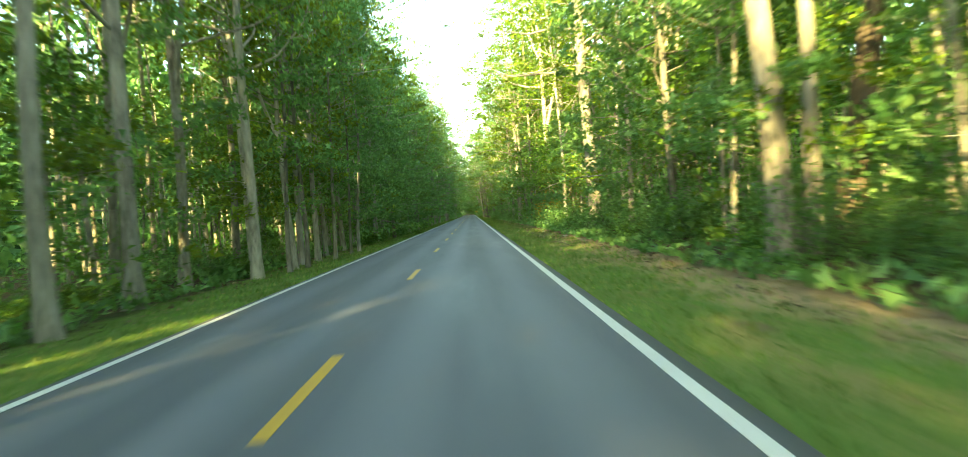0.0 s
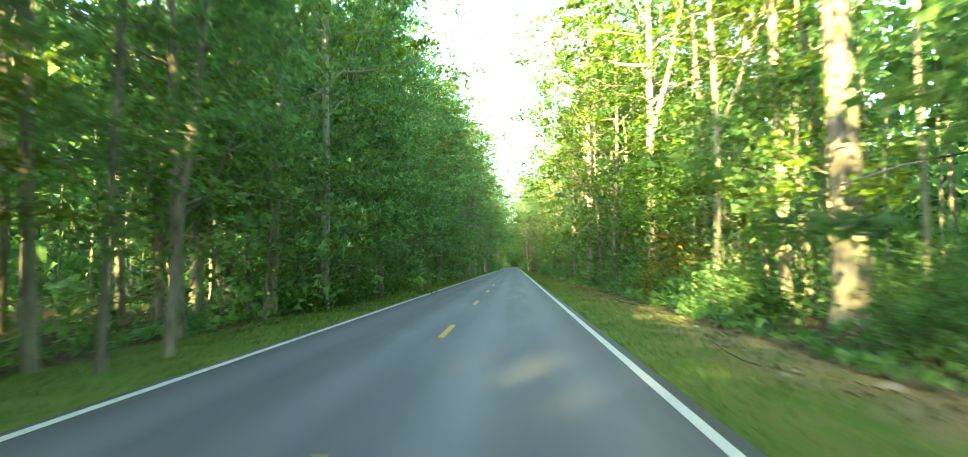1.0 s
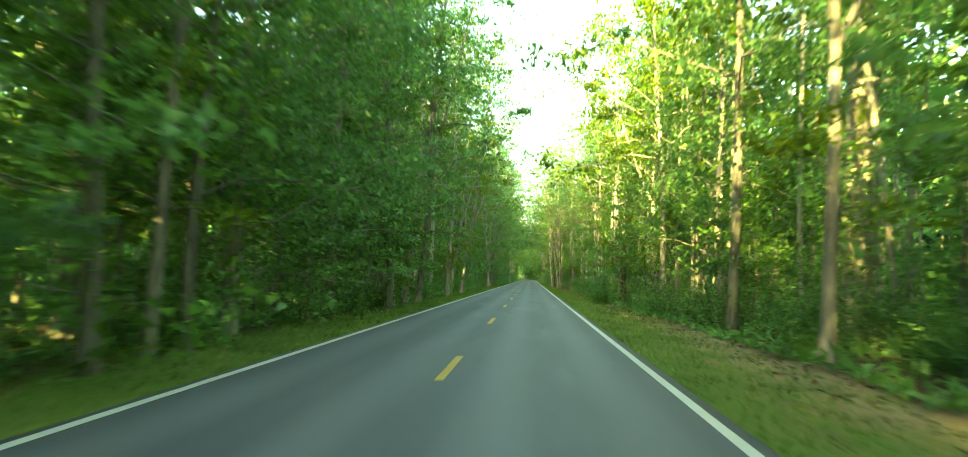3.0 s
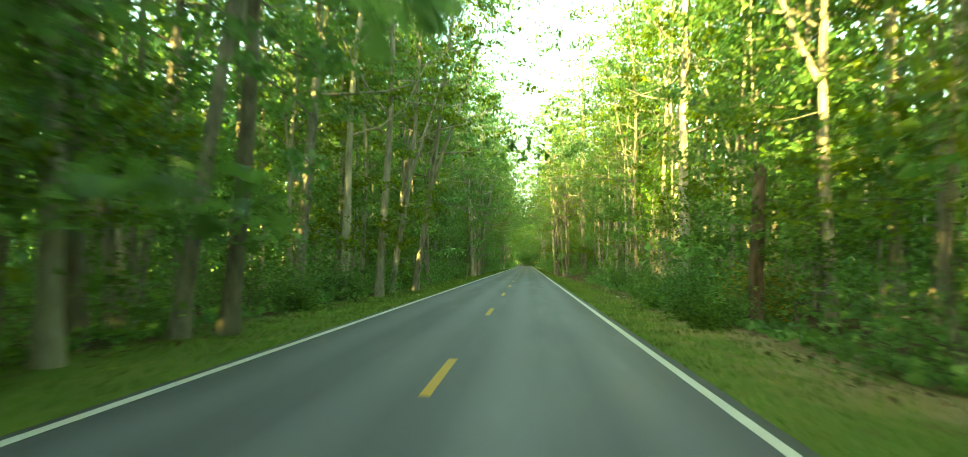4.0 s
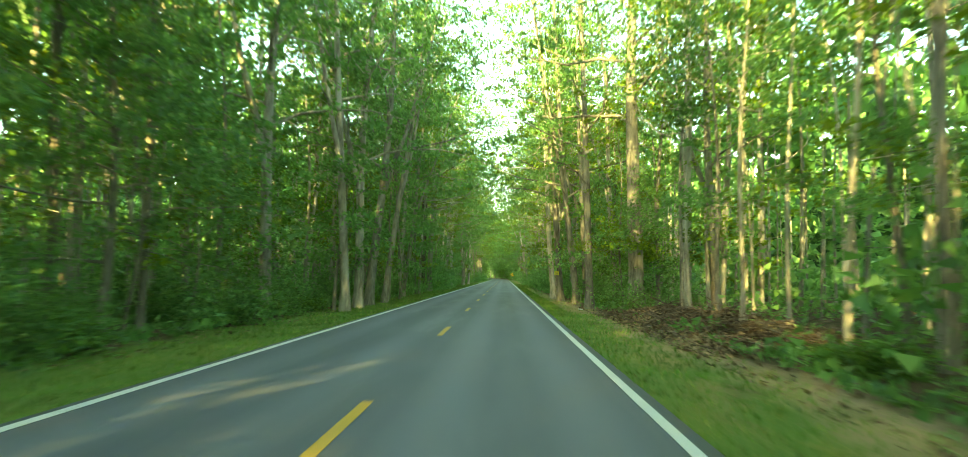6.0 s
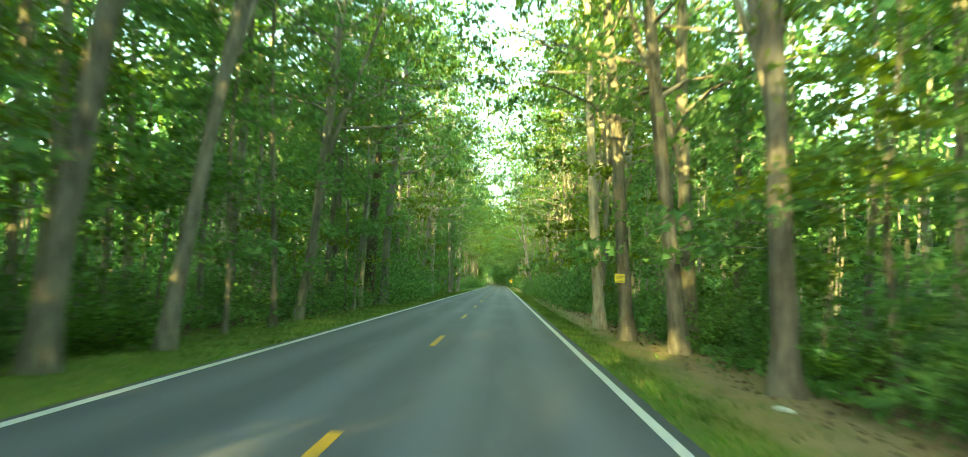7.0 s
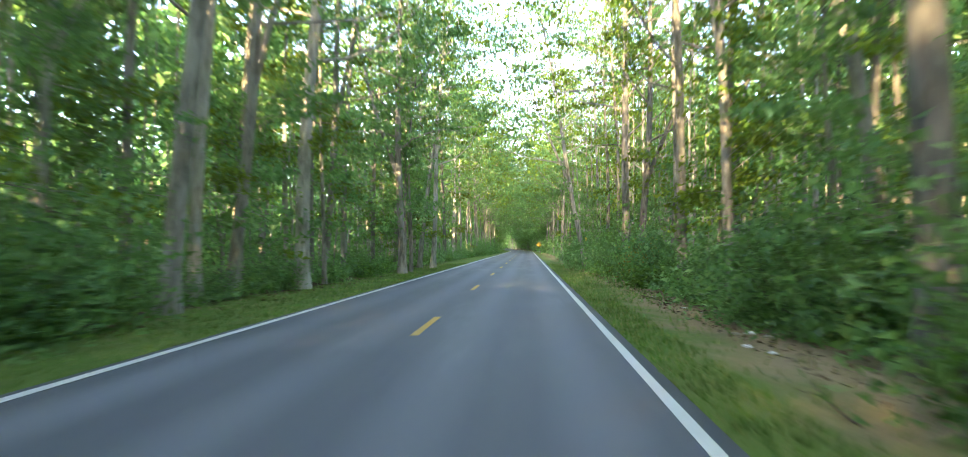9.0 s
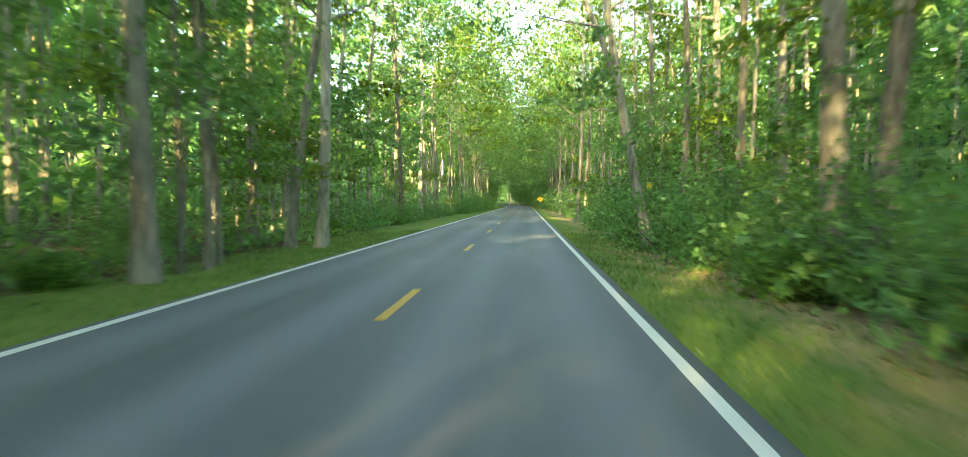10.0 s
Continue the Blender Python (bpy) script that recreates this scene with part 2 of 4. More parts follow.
def paint_material(name, colour, worn):
    m, n, links, shader = material(name, 0.6, 0.4)
    wear = noise_of(n, links, 18.0, 6, 0.7)
    broad = noise_of(n, links, 1.2, 3, 0.6)
    base = mixed(n, links, ramp(n, links, broad, [(0.3, (0, 0, 0)), (0.8, (0.5, 0.5, 0.5))]), colour, worn)
    base = mixed(n, links, ramp(n, links, wear, [(0.58, (0, 0, 0)), (0.74, (0.8, 0.8, 0.8))]), base, (0.09, 0.09, 0.088))
    links.new(base, shader.inputs["Base Color"])
    return m


def far_material():
    m, n, links, shader = material("far_foliage", 0.9, 0.1)
    big, small = noise_of(n, links, 0.5, 4, 0.6), noise_of(n, links, 2.2, 5, 0.7)
    c = ramp(n, links, small, [(0.3, (0.008, 0.02, 0.006)), (0.55, (0.03, 0.075, 0.018)), (0.8, (0.08, 0.15, 0.03))])
    links.new(mixed(n, links, big, c, (0.03, 0.07, 0.02)), shader.inputs["Base Color"])
    bump(n, links, shader, small, 1.0, 0.6)
    return m


FAR_GREEN = far_material()
GROUND, ASPHALT = ground_material(), asphalt_material()
WHITE = paint_material("white_road_paint", (0.6, 0.6, 0.57), (0.46, 0.46, 0.44))
YELLOW = paint_material("yellow_road_paint", (0.5, 0.29, 0.025), (0.40, 0.25, 0.04))


def plain(name, colour, roughness=0.6, metal=0.0):
    m, n, links, shader = material(name, roughness)
    shader.inputs["Metallic"].default_value = metal
    links.new(mixed(n, links, noise_of(n, links, 25.0), colour, tuple(c * 0.75 for c in colour)), shader.inputs["Base Color"])
    return m


SIGN_YELLOW = plain("yellow_sign_sheet", (0.80, 0.42, 0.01), 0.45)
TAG_YELLOW = plain("yellow_tag_plastic", (0.55, 0.5, 0.04), 0.5)
BLACK = plain("black_print", (0.02, 0.02, 0.02), 0.5)
STEEL = plain("galvanised_steel", (0.45, 0.46, 0.46), 0.45, 0.8)
STONE = plain("pale_stone", (0.42, 0.37, 0.32), 0.9)
LITTER_WHITE = plain("white_litter", (0.75, 0.75, 0.73), 0.7)


# ---- mesh helpers
def mesh_of(name, verts, faces, mat, smooth=False):
    me = bpy.data.meshes.new(name)
    me.from_pydata([tuple(v) for v in verts], [], faces)
    me.materials.append(mat)
    if smooth:
        me.polygons.foreach_set("use_smooth", [True] * len(me.polygons))
    me.update()
    return me


def part(name, mesh, parent, label=""):
    ob = new(name, mesh)
    ob.parent = parent
    return tagged(ob, label)


def swept(points, radii, sides, verts, faces):
    """Adds a tapering round limb along the points, grown on to what stands there already."""
    pts = [Vector(p) for p in points]
    base = len(verts)
    if base:
        near = min(range(base), key=lambda i: (verts[i] - pts[0]).length_squared)
        faces.append((near, base, base + 1))
    for i, (p, r) in enumerate(zip(pts, radii)):
        way = (pts[min(i + 1, len(pts) - 1)] - pts[max(i - 1, 0)]).normalized()
        a = way.cross(Vector((0.31, 0.95, 0.05))).normalized()
        b = way.cross(a)
        for k in range(sides):
            w = 2 * math.pi * k / sides
            verts.append(p + r * (math.cos(w) * a + math.sin(w) * b))
    for i in range(len(pts) - 1):
        for k in range(sides):
            u, v = base + i * sides + k, base + i * sides + (k + 1) % sides
            faces.append((u, v, v + sides, u + sides))
    faces.append(tuple(base + (len(pts) - 1) * sides + k for k in range(sides)))


def leaves_mesh(name, rng, places, size, mat, up=0.6, hearts=None):
    """One small pointed, drooping leaf at each place; with hearts, the leaves of a spray shade as one rounded mass."""
    n = len(places)
    p = np.asarray(places, float)
    normal = rng.normal(size=(n, 3)) * 0.75 + np.array([0, 0, up])
    normal /= np.linalg.norm(normal, axis=1)[:, None] + 1e-9
    along = np.cross(normal, rng.normal(size=(n, 3)))
    along /= np.linalg.norm(along, axis=1)[:, None] + 1e-9
    across = np.cross(normal, along)
    length = (size * rng.uniform(0.65, 1.35, n))[:, None]
    wide = length * rng.uniform(0.28, 0.4, n)[:, None]
    if hearts is not None:
        out = p - hearts
        out /= np.linalg.norm(out, axis=1)[:, None] + 1e-6
        normal = np.where((normal * (out + np.array([0, 0, 0.3]))).sum(1)[:, None] < 0, -normal, normal)
        across = np.cross(along, normal)
    v = np.stack([p - along * length * 0.5 - across * wide, p - along * length * 0.5 + across * wide,
                  p + along * length * 0.5 - np.array([0, 0, 0.12]) * length], 1).reshape(-1, 3)
    me = bpy.data.meshes.new(name)
    me.vertices.add(3 * n)
    me.vertices.foreach_set("co", v.ravel().astype(np.float32))
    me.loops.add(3 * n)
    me.loops.foreach_set("vertex_index", np.arange(3 * n, dtype=np.int32))
    me.polygons.add(n)
    me.polygons.foreach_set("loop_start", np.arange(0, 3 * n, 3, dtype=np.int32))
    me.materials.append(mat)
    me.update(calc_edges=True)
    if hearts is not None:
        soft = 0.55 * out + 0.8 * normal + np.array([0, 0, 0.2])
        soft /= np.linalg.norm(soft, axis=1)[:, None] + 1e-6
        me.normals_split_custom_set_from_vertices(np.repeat(soft, 3, 0).tolist())
    return me


def bent(rng, start, way, length, steps, rise, wobble):
    """A crooked line of points from start."""
    pts, p, w = [Vector(start)], Vector(start), Vector(way).normalized()
    for _ in range(steps):
        w = (w + Vector(rng.normal(size=3) * wobble) + Vector((0, 0, rise))).normalized()
        p = p + w * (length / steps)
        pts.append(p.copy())
    return pts


def tree(name, seed, height, girth, clear, spread, limbs, leaves, leaf, bark, leaf_mat, label, lean=0.0, fork=False, sides=9, clump=0.42, lopsided=0.0, stout=0.32, low=0, flat=0.32, toward=0.0):
    """A tree with a flared, tapered, slightly crooked trunk, limbs and a loose crown of single leaves."""
    rng = np.random.default_rng(seed)
    thing = tagged(new(name), label, "tree", kind="thing")
    verts, faces, clumps = [], [], []
    steps = 14
    drift = rng.normal(size=2) * 0.022
    stem = []
    for i in range(steps + 1):
        f = i / steps
        z = height * 0.97 * f ** 1.25
        sway = 0.38 * math.sin(2.2 * f * math.pi + seed) * f
        stem.append(Vector((lean * z + drift[0] * z + sway, drift[1] * z + 0.18 * math.sin(3.1 * f + seed * 1.7) * f * 2, z - 0.25 * (i == 0))))
    r = girth / 2
    radii = [r * (1 - 0.82 * (p.z / height)) * (1 + 0.55 * math.exp(-max(p.z, 0) / 0.35)) for p in stem]
    swept(stem, radii, sides, verts, faces)

    def on_stem(z):
        for a, b in zip(stem, stem[1:]):
            if a.z <= z <= b.z:
                return a.lerp(b, (z - a.z) / max(b.z - a.z, 1e-6))
        return stem[-1].copy()

    if fork:
        z = clear * 0.8
        w = rng.uniform(0, 2 * math.pi)
        pts = bent(rng, on_stem(z), (math.cos(w) * 0.35, math.sin(w) * 0.35, 1), height * 0.55, 7, 0.04, 0.05)
        swept(pts, [r * 0.62 * (1 - 0.8 * i / 7) for i in range(8)], 7, verts, faces)
        for p in pts[3:]:
            clumps += [p + Vector(rng.normal(size=3) * 0.9) for _ in range(3)]
    for k in range(limbs):
        f = (k + rng.uniform(0, 0.9)) / limbs
        z = clear + (height * 0.95 - clear) * f
        w = 2.399 * k + rng.uniform(-0.5, 0.5)
        w -= toward * math.sin(w)
        reach = spread * (1.05 - 0.75 * f ** 1.6) * rng.uniform(0.7, 1.15) * (1 + lopsided * math.cos(w))
        pts = bent(rng, on_stem(z), (math.cos(w), math.sin(w), 0.35 + 0.5 * f), reach, 4, 0.03, 0.24)
        lr = max(0.012, r * stout * (1 - 0.6 * f))
        swept(pts, [lr * (1 - 0.8 * i / 4) for i in range(5)], 4, verts, faces)
        for i in (2, 3, 4):
            side = bent(rng, pts[i], rng.normal(size=3) * 0.8 + np.array([math.cos(w), math.sin(w), 0.1]), reach * 0.3, 2, 0.02, 0.3)
            clumps.append(side[-1])
            clumps.append(pts[i] + (pts[i] - side[-1]) * 0.6)
    for k in range(low):
        # thin shoots low on the trunk, each with a few sprays of leaves
        w = rng.uniform(0, 2 * math.pi)
        reach = rng.uniform(1.0, 2.6)
        pts = bent(rng, on_stem(rng.uniform(2.2, clear)), (math.cos(w), math.sin(w), 0.25), reach, 3, 0.0, 0.2)
        swept(pts, [0.018, 0.014, 0.01, 0.005], 3, verts, faces)
        clumps += [pts[2], pts[3], pts[3] + Vector(rng.normal(size=3) * 0.5)]
    for _ in range(max(4, limbs // 3)):
        clumps.append(stem[-1] + Vector(rng.normal(size=3) * 0.8))
    part("trunk", mesh_of("trunk", verts, faces, bark, True), thing)
    if leaves:
        c = np.array([tuple(v) for v in clumps])
        weight = rng.uniform(0.3, 1.6, len(c))
        pick = rng.choice(len(c), leaves, p=weight / weight.sum())
        places = c[pick] + np.clip(rng.normal(size=(leaves, 3)), -1.7, 1.7) * clump * rng.uniform(0.5, 1.15, len(c))[pick][:, None] * np.array([1.0, 1.0, flat])
        places[:, 2] = np.maximum(places[:, 2], 0.25)
        part("crown", leaves_mesh("crown", rng, places, leaf, leaf_mat, 0.6, c[pick] - np.array([0, 0, 0.25])), thing)
    return thing


def bush(name, seed, height, spread, leaves, leaf, leaf_mat, label):
    """A many-stemmed shrub whose leaves reach almost to the ground."""
    rng = np.random.default_rng(seed)
    thing = tagged(new(name), label, "bush", kind="thing")
    verts, faces, clumps = [], [], []
    for k in range(6):
        w = 2 * math.pi * k / 6 + rng.uniform(-0.3, 0.3)
        tilt = rng.uniform(0.15, 0.9)
        pts = bent(rng, (0.12 * math.cos(w), 0.12 * math.sin(w), -0.1), (math.cos(w) * tilt, math.sin(w) * tilt, 0.9), height * rng.uniform(0.7, 1.05), 4, 0.02, 0.14)
        swept(pts, [0.02 * (1 - 0.18 * i) for i in range(5)], 3, verts, faces)
        for p in pts[1:]:
            for _ in range(3):
                q = p + Vector(rng.normal(size=3) * 0.3 * spread)
                clumps.append((q.x, q.y, max(q.z, 0.15)))
    part("stem", mesh_of("stem", verts, faces, BARK_DARK), thing)
    c = np.array(clumps)
    pick = rng.integers(0, len(c), leaves)
    places = c[pick] + rng.normal(size=(leaves, 3)) * 0.26 * spread * np.array([1, 1, 0.7])
    places[:, 2] = np.maximum(places[:, 2], 0.04)
    part("foliage", leaves_mesh("foliage", rng, places, leaf, leaf_mat, 0.6, c[pick] - np.array([0, 0, 0.15])), thing)
    return thing


def at(x, y, z=0.0, turn=0.0, scale=1.0, tilt=0.0):
    return pose(x, y, z, 0, tilt, 0) @ pose(0, 0, 0, 0, 0, turn) @ Matrix.Scale(scale, 4)


# ---- ground, road and markings
def bend(y):
    """How far the road has swung aside at y: straight, then a wide left-hand bend."""
    return -((y - 430) ** 2) / 1800 if y > 430 else 0.0


def rise(lat, y):
    """Height of the ground, by the distance from the road's middle."""
    a = abs(lat)
    dip = -0.03 - 0.10 * min(max((a - 3.5) / 1.6, 0), 1) + 0.12 * min(max((a - 6.0) / 5.0, 0), 1)
    rough = 0.05 * min(max((a - 3.6) / 1.5, 0), 1) * noise.noise(Vector((lat * 0.7, y * 0.7, 0))) + 0.25 * min(max((a - 12) / 15, 0), 1) * noise.noise(Vector((lat * 0.08, y * 0.08, 3)))
    heap = 0.42 * math.exp(-((lat - 7.7) / 1.6) ** 2) * min(max((y - 173) / 3, 0), 1) * min(max((190 - y) / 3, 0), 1) if lat > 0 else 0.0
    return dip + rough + heap * (0.8 + 0.6 * noise.noise(Vector((lat * 1.3, y * 0.9, 9))))


def strip(name, lats, ys, height, mat):
    verts = [(bend(y) + lat, y, height(lat, y)) for y in ys for lat in lats]
    n = len(lats)
    faces = [(j * n + i, j * n + i + 1, (j + 1) * n + i + 1, (j + 1) * n + i) for j in range(len(ys) - 1) for i in range(n - 1)]
    me = mesh_of(name, verts, faces, mat, True)
    me.attributes.new("lateral", "FLOAT", "POINT").data.foreach_set("value", [lat for y in ys for lat in lats])
    return new(name, me)


def span(a, b, step):
    n = max(1, round((b - a) / step))
    return [a + (b - a) * i / n for i in range(n + 1)]


near_y = [-600, -200, -60] + span(-20, 330, 0.8) + span(334, 420, 4) + span(430, 760, 15) + [900, 1500, 3000]
lats = [-2500, -800, -250, -120, -60, -40] + span(-28, -9, 1.5) + span(-8.5, -3.4, 0.3) + [-2.0, 0.0, 2.0] + span(3.4, 8.5, 0.3) + span(9, 28, 1.5) + [40, 60, 120, 250, 800, 2500]
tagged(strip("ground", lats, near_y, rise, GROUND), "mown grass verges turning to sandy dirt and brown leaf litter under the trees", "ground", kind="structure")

road_y = [-600, -100] + span(-20, 420, 2.0) + span(430, 740, 10)


def camber(lat, y):
    return 0.012 - 0.006 * abs(lat)


road = strip("road", span(-3.28, 3.32, 0.33), road_y, camber, ASPHALT)
tagged(road, "grey worn asphalt two-lane road with paler wheel tracks", "road", kind="structure")
rim = road.modifiers.new("thickness", "SOLIDIFY")
rim.thickness, rim.offset = 0.06, -1.0


def marking(name, lat, y0, y1, wide, mat, step):
    ys = span(y0, y1, step)
    verts, faces = [], []
    for y in ys:
        for a, lift in ((-wide / 2, -0.004), (-wide / 2, 0.004), (wide / 2, 0.004), (wide / 2, -0.004)):
            edge = 0.006 * noise.noise(Vector((y * 1.7, a * 9, lat)))
            verts.append((bend(y) + lat + a + edge, y, camber(lat, y) + lift))
    for j in range(len(ys) - 1):
        for k in range(3):
            u = j * 4 + k
            faces.append((u, u + 4, u + 5, u + 1))
    faces += [(0, 1, 2, 3), tuple(4 * (len(ys) - 1) + k for k in (3, 2, 1, 0))]
    return new(name, mesh_of(name, verts, faces, mat))


for lat in (-3.1, 3.1):
    tagged(marking("edge_line", lat, -40, 735, 0.13, WHITE, 1.0), "solid white painted line along the road's edge", "road marking", "edge lines", "structure")
for k in range(-1, 58):
    y = 4.99 + 12.192 * k
    tagged(marking("centre_dash", -0.086, y, y + 3.05, 0.13, YELLOW, 0.6), "yellow painted dash in the middle of the road", "road marking", "centre line dashes", "structure")

# ---- the forest
TALL = [(0.20, 17, 6.0, 3.8, BARK), (0.27, 20, 7.0, 4.7, BARK_PALE), (0.34, 22, 6.5, 5.3, BARK), (0.40, 24, 7.0, 5.9, BARK_PALE),
        (0.46, 25, 6.5, 6.2, BARK), (0.54, 26, 8.0, 6.4, BARK_PALE), (0.64, 27, 8.0, 6.6, BARK), (0.80, 28, 9.0, 6.8, BARK)]
tall = [tree("tree", 11 + i, h, g, c, s, 18, 4400, 0.194, b, LEAF if i % 2 else LEAF_COOL,
             "tall broadleaf tree with straight bare trunk and high leafy crown", fork=i in (1, 2, 4, 6), low=5) for i, (g, h, c, s, b) in enumerate(TALL)]
dark_tall = tree("tree", 31, 26, 0.6, 9, 5.2, 14, 4600, 0.225, BARK_DARK, LEAF_COOL, "tall roadside tree with dark furrowed bark and high crown")
leafy = [tree("tree", 41 + i, h, g, c, s, 30, 7400, 0.192, BARK, LEAF_COOL, "broadleaf tree leafy from low down, hanging over the road") for i, (g, h, c, s) in enumerate(((0.24, 14, 1.6, 4.4), (0.3, 19, 2.2, 5.0), (0.36, 23, 3.0, 5.4)))]
arching = [tree("spreading_tree", 81 + i, h, 0.34, 6.5, s, 22, 5200, 0.222, BARK, m, "roadside broadleaf tree arching its crown over the road", low=4, flat=0.5) for i, (h, s, m) in enumerate(((20, 7.2, LEAF), (23, 7.6, LEAF_COOL)))]
over = [tree("spreading_tree", 181 + i, h, g, 8.5, sp, 24, 5300, 0.2, BARK, m, "roadside broadleaf tree arching its crown over the road", lopsided=0.55, toward=0.6, clump=0.55, low=3, flat=0.45, stout=0.2) for i, (h, g, sp, m) in enumerate(((19, 0.22, 7.2, LEAF_COOL), (22, 0.26, 8.4, LEAF_COOL), (24, 0.28, 7.8, LEAF)))]
dense_over = [tree("spreading_tree", 191 + i, h, 0.27, 9.5, sp, 24, 4900, 0.22, BARK, m, "dense roadside broadleaf tree meeting its neighbours over the road", lopsided=0.6, toward=0.6, clump=0.62, low=2, flat=0.45, stout=0.2) for i, (h, sp, m) in enumerate(((21, 7.2, LEAF_COOL), (24, 8.0, LEAF)))]
far_over = [tree("spreading_tree", 88 + i, h, 0.28, 7.0, 7.6, 22, 3800, 0.33, BARK, m, "roadside broadleaf tree arching its crown over the road", lopsided=0.6, toward=0.6, clump=0.9, sides=6, flat=0.5, stout=0.2) for i, (h, m) in enumerate(((19, LEAF_COOL), (23, LEAF)))]
set_back_shade = [tree("spreading_tree", 86 + i, h, 0.32, 7.0, 6.6, 18, 2400, 0.32, BARK, LEAF_COOL, "tall broadleaf tree with dense crown, added behind the wood's edge for shade") for i, h in enumerate((21, 24))]
slender = [tree("slender_tree", 101 + i, h, g, 8.5, 2.6, 10, 1300, 0.2, b, LEAF, "slender pale-barked tree with a small high crown", sides=7, clump=0.5, low=3) for i, (h, g, b) in enumerate(((18, 0.15, BARK_PALE), (20, 0.2, BARK_WHITE)))]
pale = [tree("tree", 91, 25, 0.5, 9.5, 5.2, 11, 2600, 0.21, BARK_WHITE, LEAF, "pale-barked tree with bare forking limbs and thin crown", fork=True, stout=0.5),
        tree("tree", 93, 26, 0.5, 13.5, 4.6, 9, 1900, 0.2, BARK_WHITE, LEAF, "tall bleached tree with bare forking limbs and thin high crown", fork=True, stout=0.62)]
thicket = [tree("small_tree", 95 + i, h, 0.1, 0.7, s, 20, 2500, 0.18, BARK, m, "low spreading tree leafy down to the ground", sides=6, clump=0.55) for i, (h, s, m) in enumerate(((7.0, 2.6, LEAF_COOL), (9.5, 3.2, LEAF_COOL), (6.0, 2.6, LEAF_BUSH)))]
sapling = [tree("sapling", 61 + i, h, g, c, s, 12, 1600, 0.145, BARK, m, "young understorey tree with thin stem and loose branches", sides=6, clump=0.42) for i, (g, h, c, s, m) in enumerate(((0.06, 5.0, 1.0, 1.6, LEAF_BUSH), (0.09, 7.0, 1.6, 2.1, LEAF_COOL), (0.11, 9.0, 2.2, 2.6, LEAF)))]
bushes = [bush(("shrub", "bush", "tall_bush")[i], 71 + i, h, s, 1080, 0.163, m, "dense green roadside bush at the wood's edge") for i, (h, s, m) in enumerate(((1.2, 1.1, LEAF_BUSH), (1.8, 1.5, LEAF_COOL), (2.4, 1.8, LEAF_COOL)))]
yellow_bush = [bush("bush", 79, 2.3, 1.5, 1350, 0.15, LEAF_YELLOW, "bush with yellow and orange dying leaves at the wood's edge")]
used = set()


def plant(kinds, k, m):
    """The first one planted of a kind is the thing itself, later ones are copies."""
    ob = kinds[k]
    if ob.name not in used:
        used.add(ob.name)
        ob.matrix_basis = m
        return ob
    return copy_thing(ob, m)


# trunks that stand out: distance from the road's middle, distance along it, thickness
LEFT_A = [(-6.2, 13.0, 0.39), (-6.7, 17.4, 0.45), (-9.6, 22.2, 0.27), (-7.9, 23.4, 0.36), (-6.0, 24.9, 0.38), (-5.4, 27.0, 0.18), (-5.5, 28.2, 0.24), (-5.1, 28.6, 0.2),
          (-6.0, 31.4, 0.3), (-5.8, 33.9, 0.27), (-5.0, 33.9, 0.2), (-4.9, 37.7, 0.15), (-6.3, 38.1, 0.24), (-4.8, 39.7, 0.2), (-5.7, 53.4, 0.39), (-6.7, 50.6, 0.38),
          (-9.8, 59.5, 0.5), (-6.3, 66.4, 0.2), (-5.5, 80.0, 0.22), (-5.5, 92.5, 0.26), (-8.1, 113.4, 0.4), (-7.2, 114.4, 0.32), (-6.6, 26.7, 0.3), (-7.1, 36.3, 0.3), (-8.2, 94.4, 0.5)]
LEFT_B = [(-6.0, 117.1, 0.38), (-7.0, 119.3, 0.37), (-6.0, 121.1, 0.34), (-7.6, 121.6, 0.31), (-5.35, 122.0, 0.36), (-8.0, 134.7, 0.5), (-7.0, 137.6, 0.38), (-5.65, 139.0, 0.4),
          (-5.9, 143.4, 0.3), (-8.2, 141.7, 0.2), (-5.2, 146.5, 0.35), (-7.2, 150.4, 0.28), (-7.25, 151.5, 0.36), (-6.07, 157.8, 0.35), (-7.5, 185.0, 0.48), (-5.2, 188.5, 0.37),
          (-5.9, 189.4, 0.15), (-5.3, 191.6, 0.46), (-5.4, 194.7, 0.48), (-5.2, 198.3, 0.34)]
LEFT_C = [(-5.6, 202.4, 0.17), (-5.3, 205.4, 0.22), (-5.8, 209.7, 0.31), (-6.6, 214.1, 0.39), (-5.8, 217.6, 0.17), (-5.7, 218.9, 0.18), (-7.4, 220.1, 0.31), (-6.1, 222.2, 0.25),
          (-8.0, 223.9, 0.23), (-5.8, 228.2, 0.53), (-6.9, 241.5, 0.45), (-7.0, 245.8, 0.26), (-6.3, 252.9, 0.5), (-7.0, 255.7, 0.39), (-7.0, 258.0, 0.36), (-6.3, 262.5, 0.55),
          (-6.3, 265.4, 0.2), (-8.0, 271.1, 0.37), (-5.3, 277.5, 0.47), (-5.5, 279.2, 0.18), (-5.2, 279.9, 0.2), (-5.4, 280.9, 0.17), (-5.8, 287.1, 0.31), (-4.9, 287.5, 0.39)]
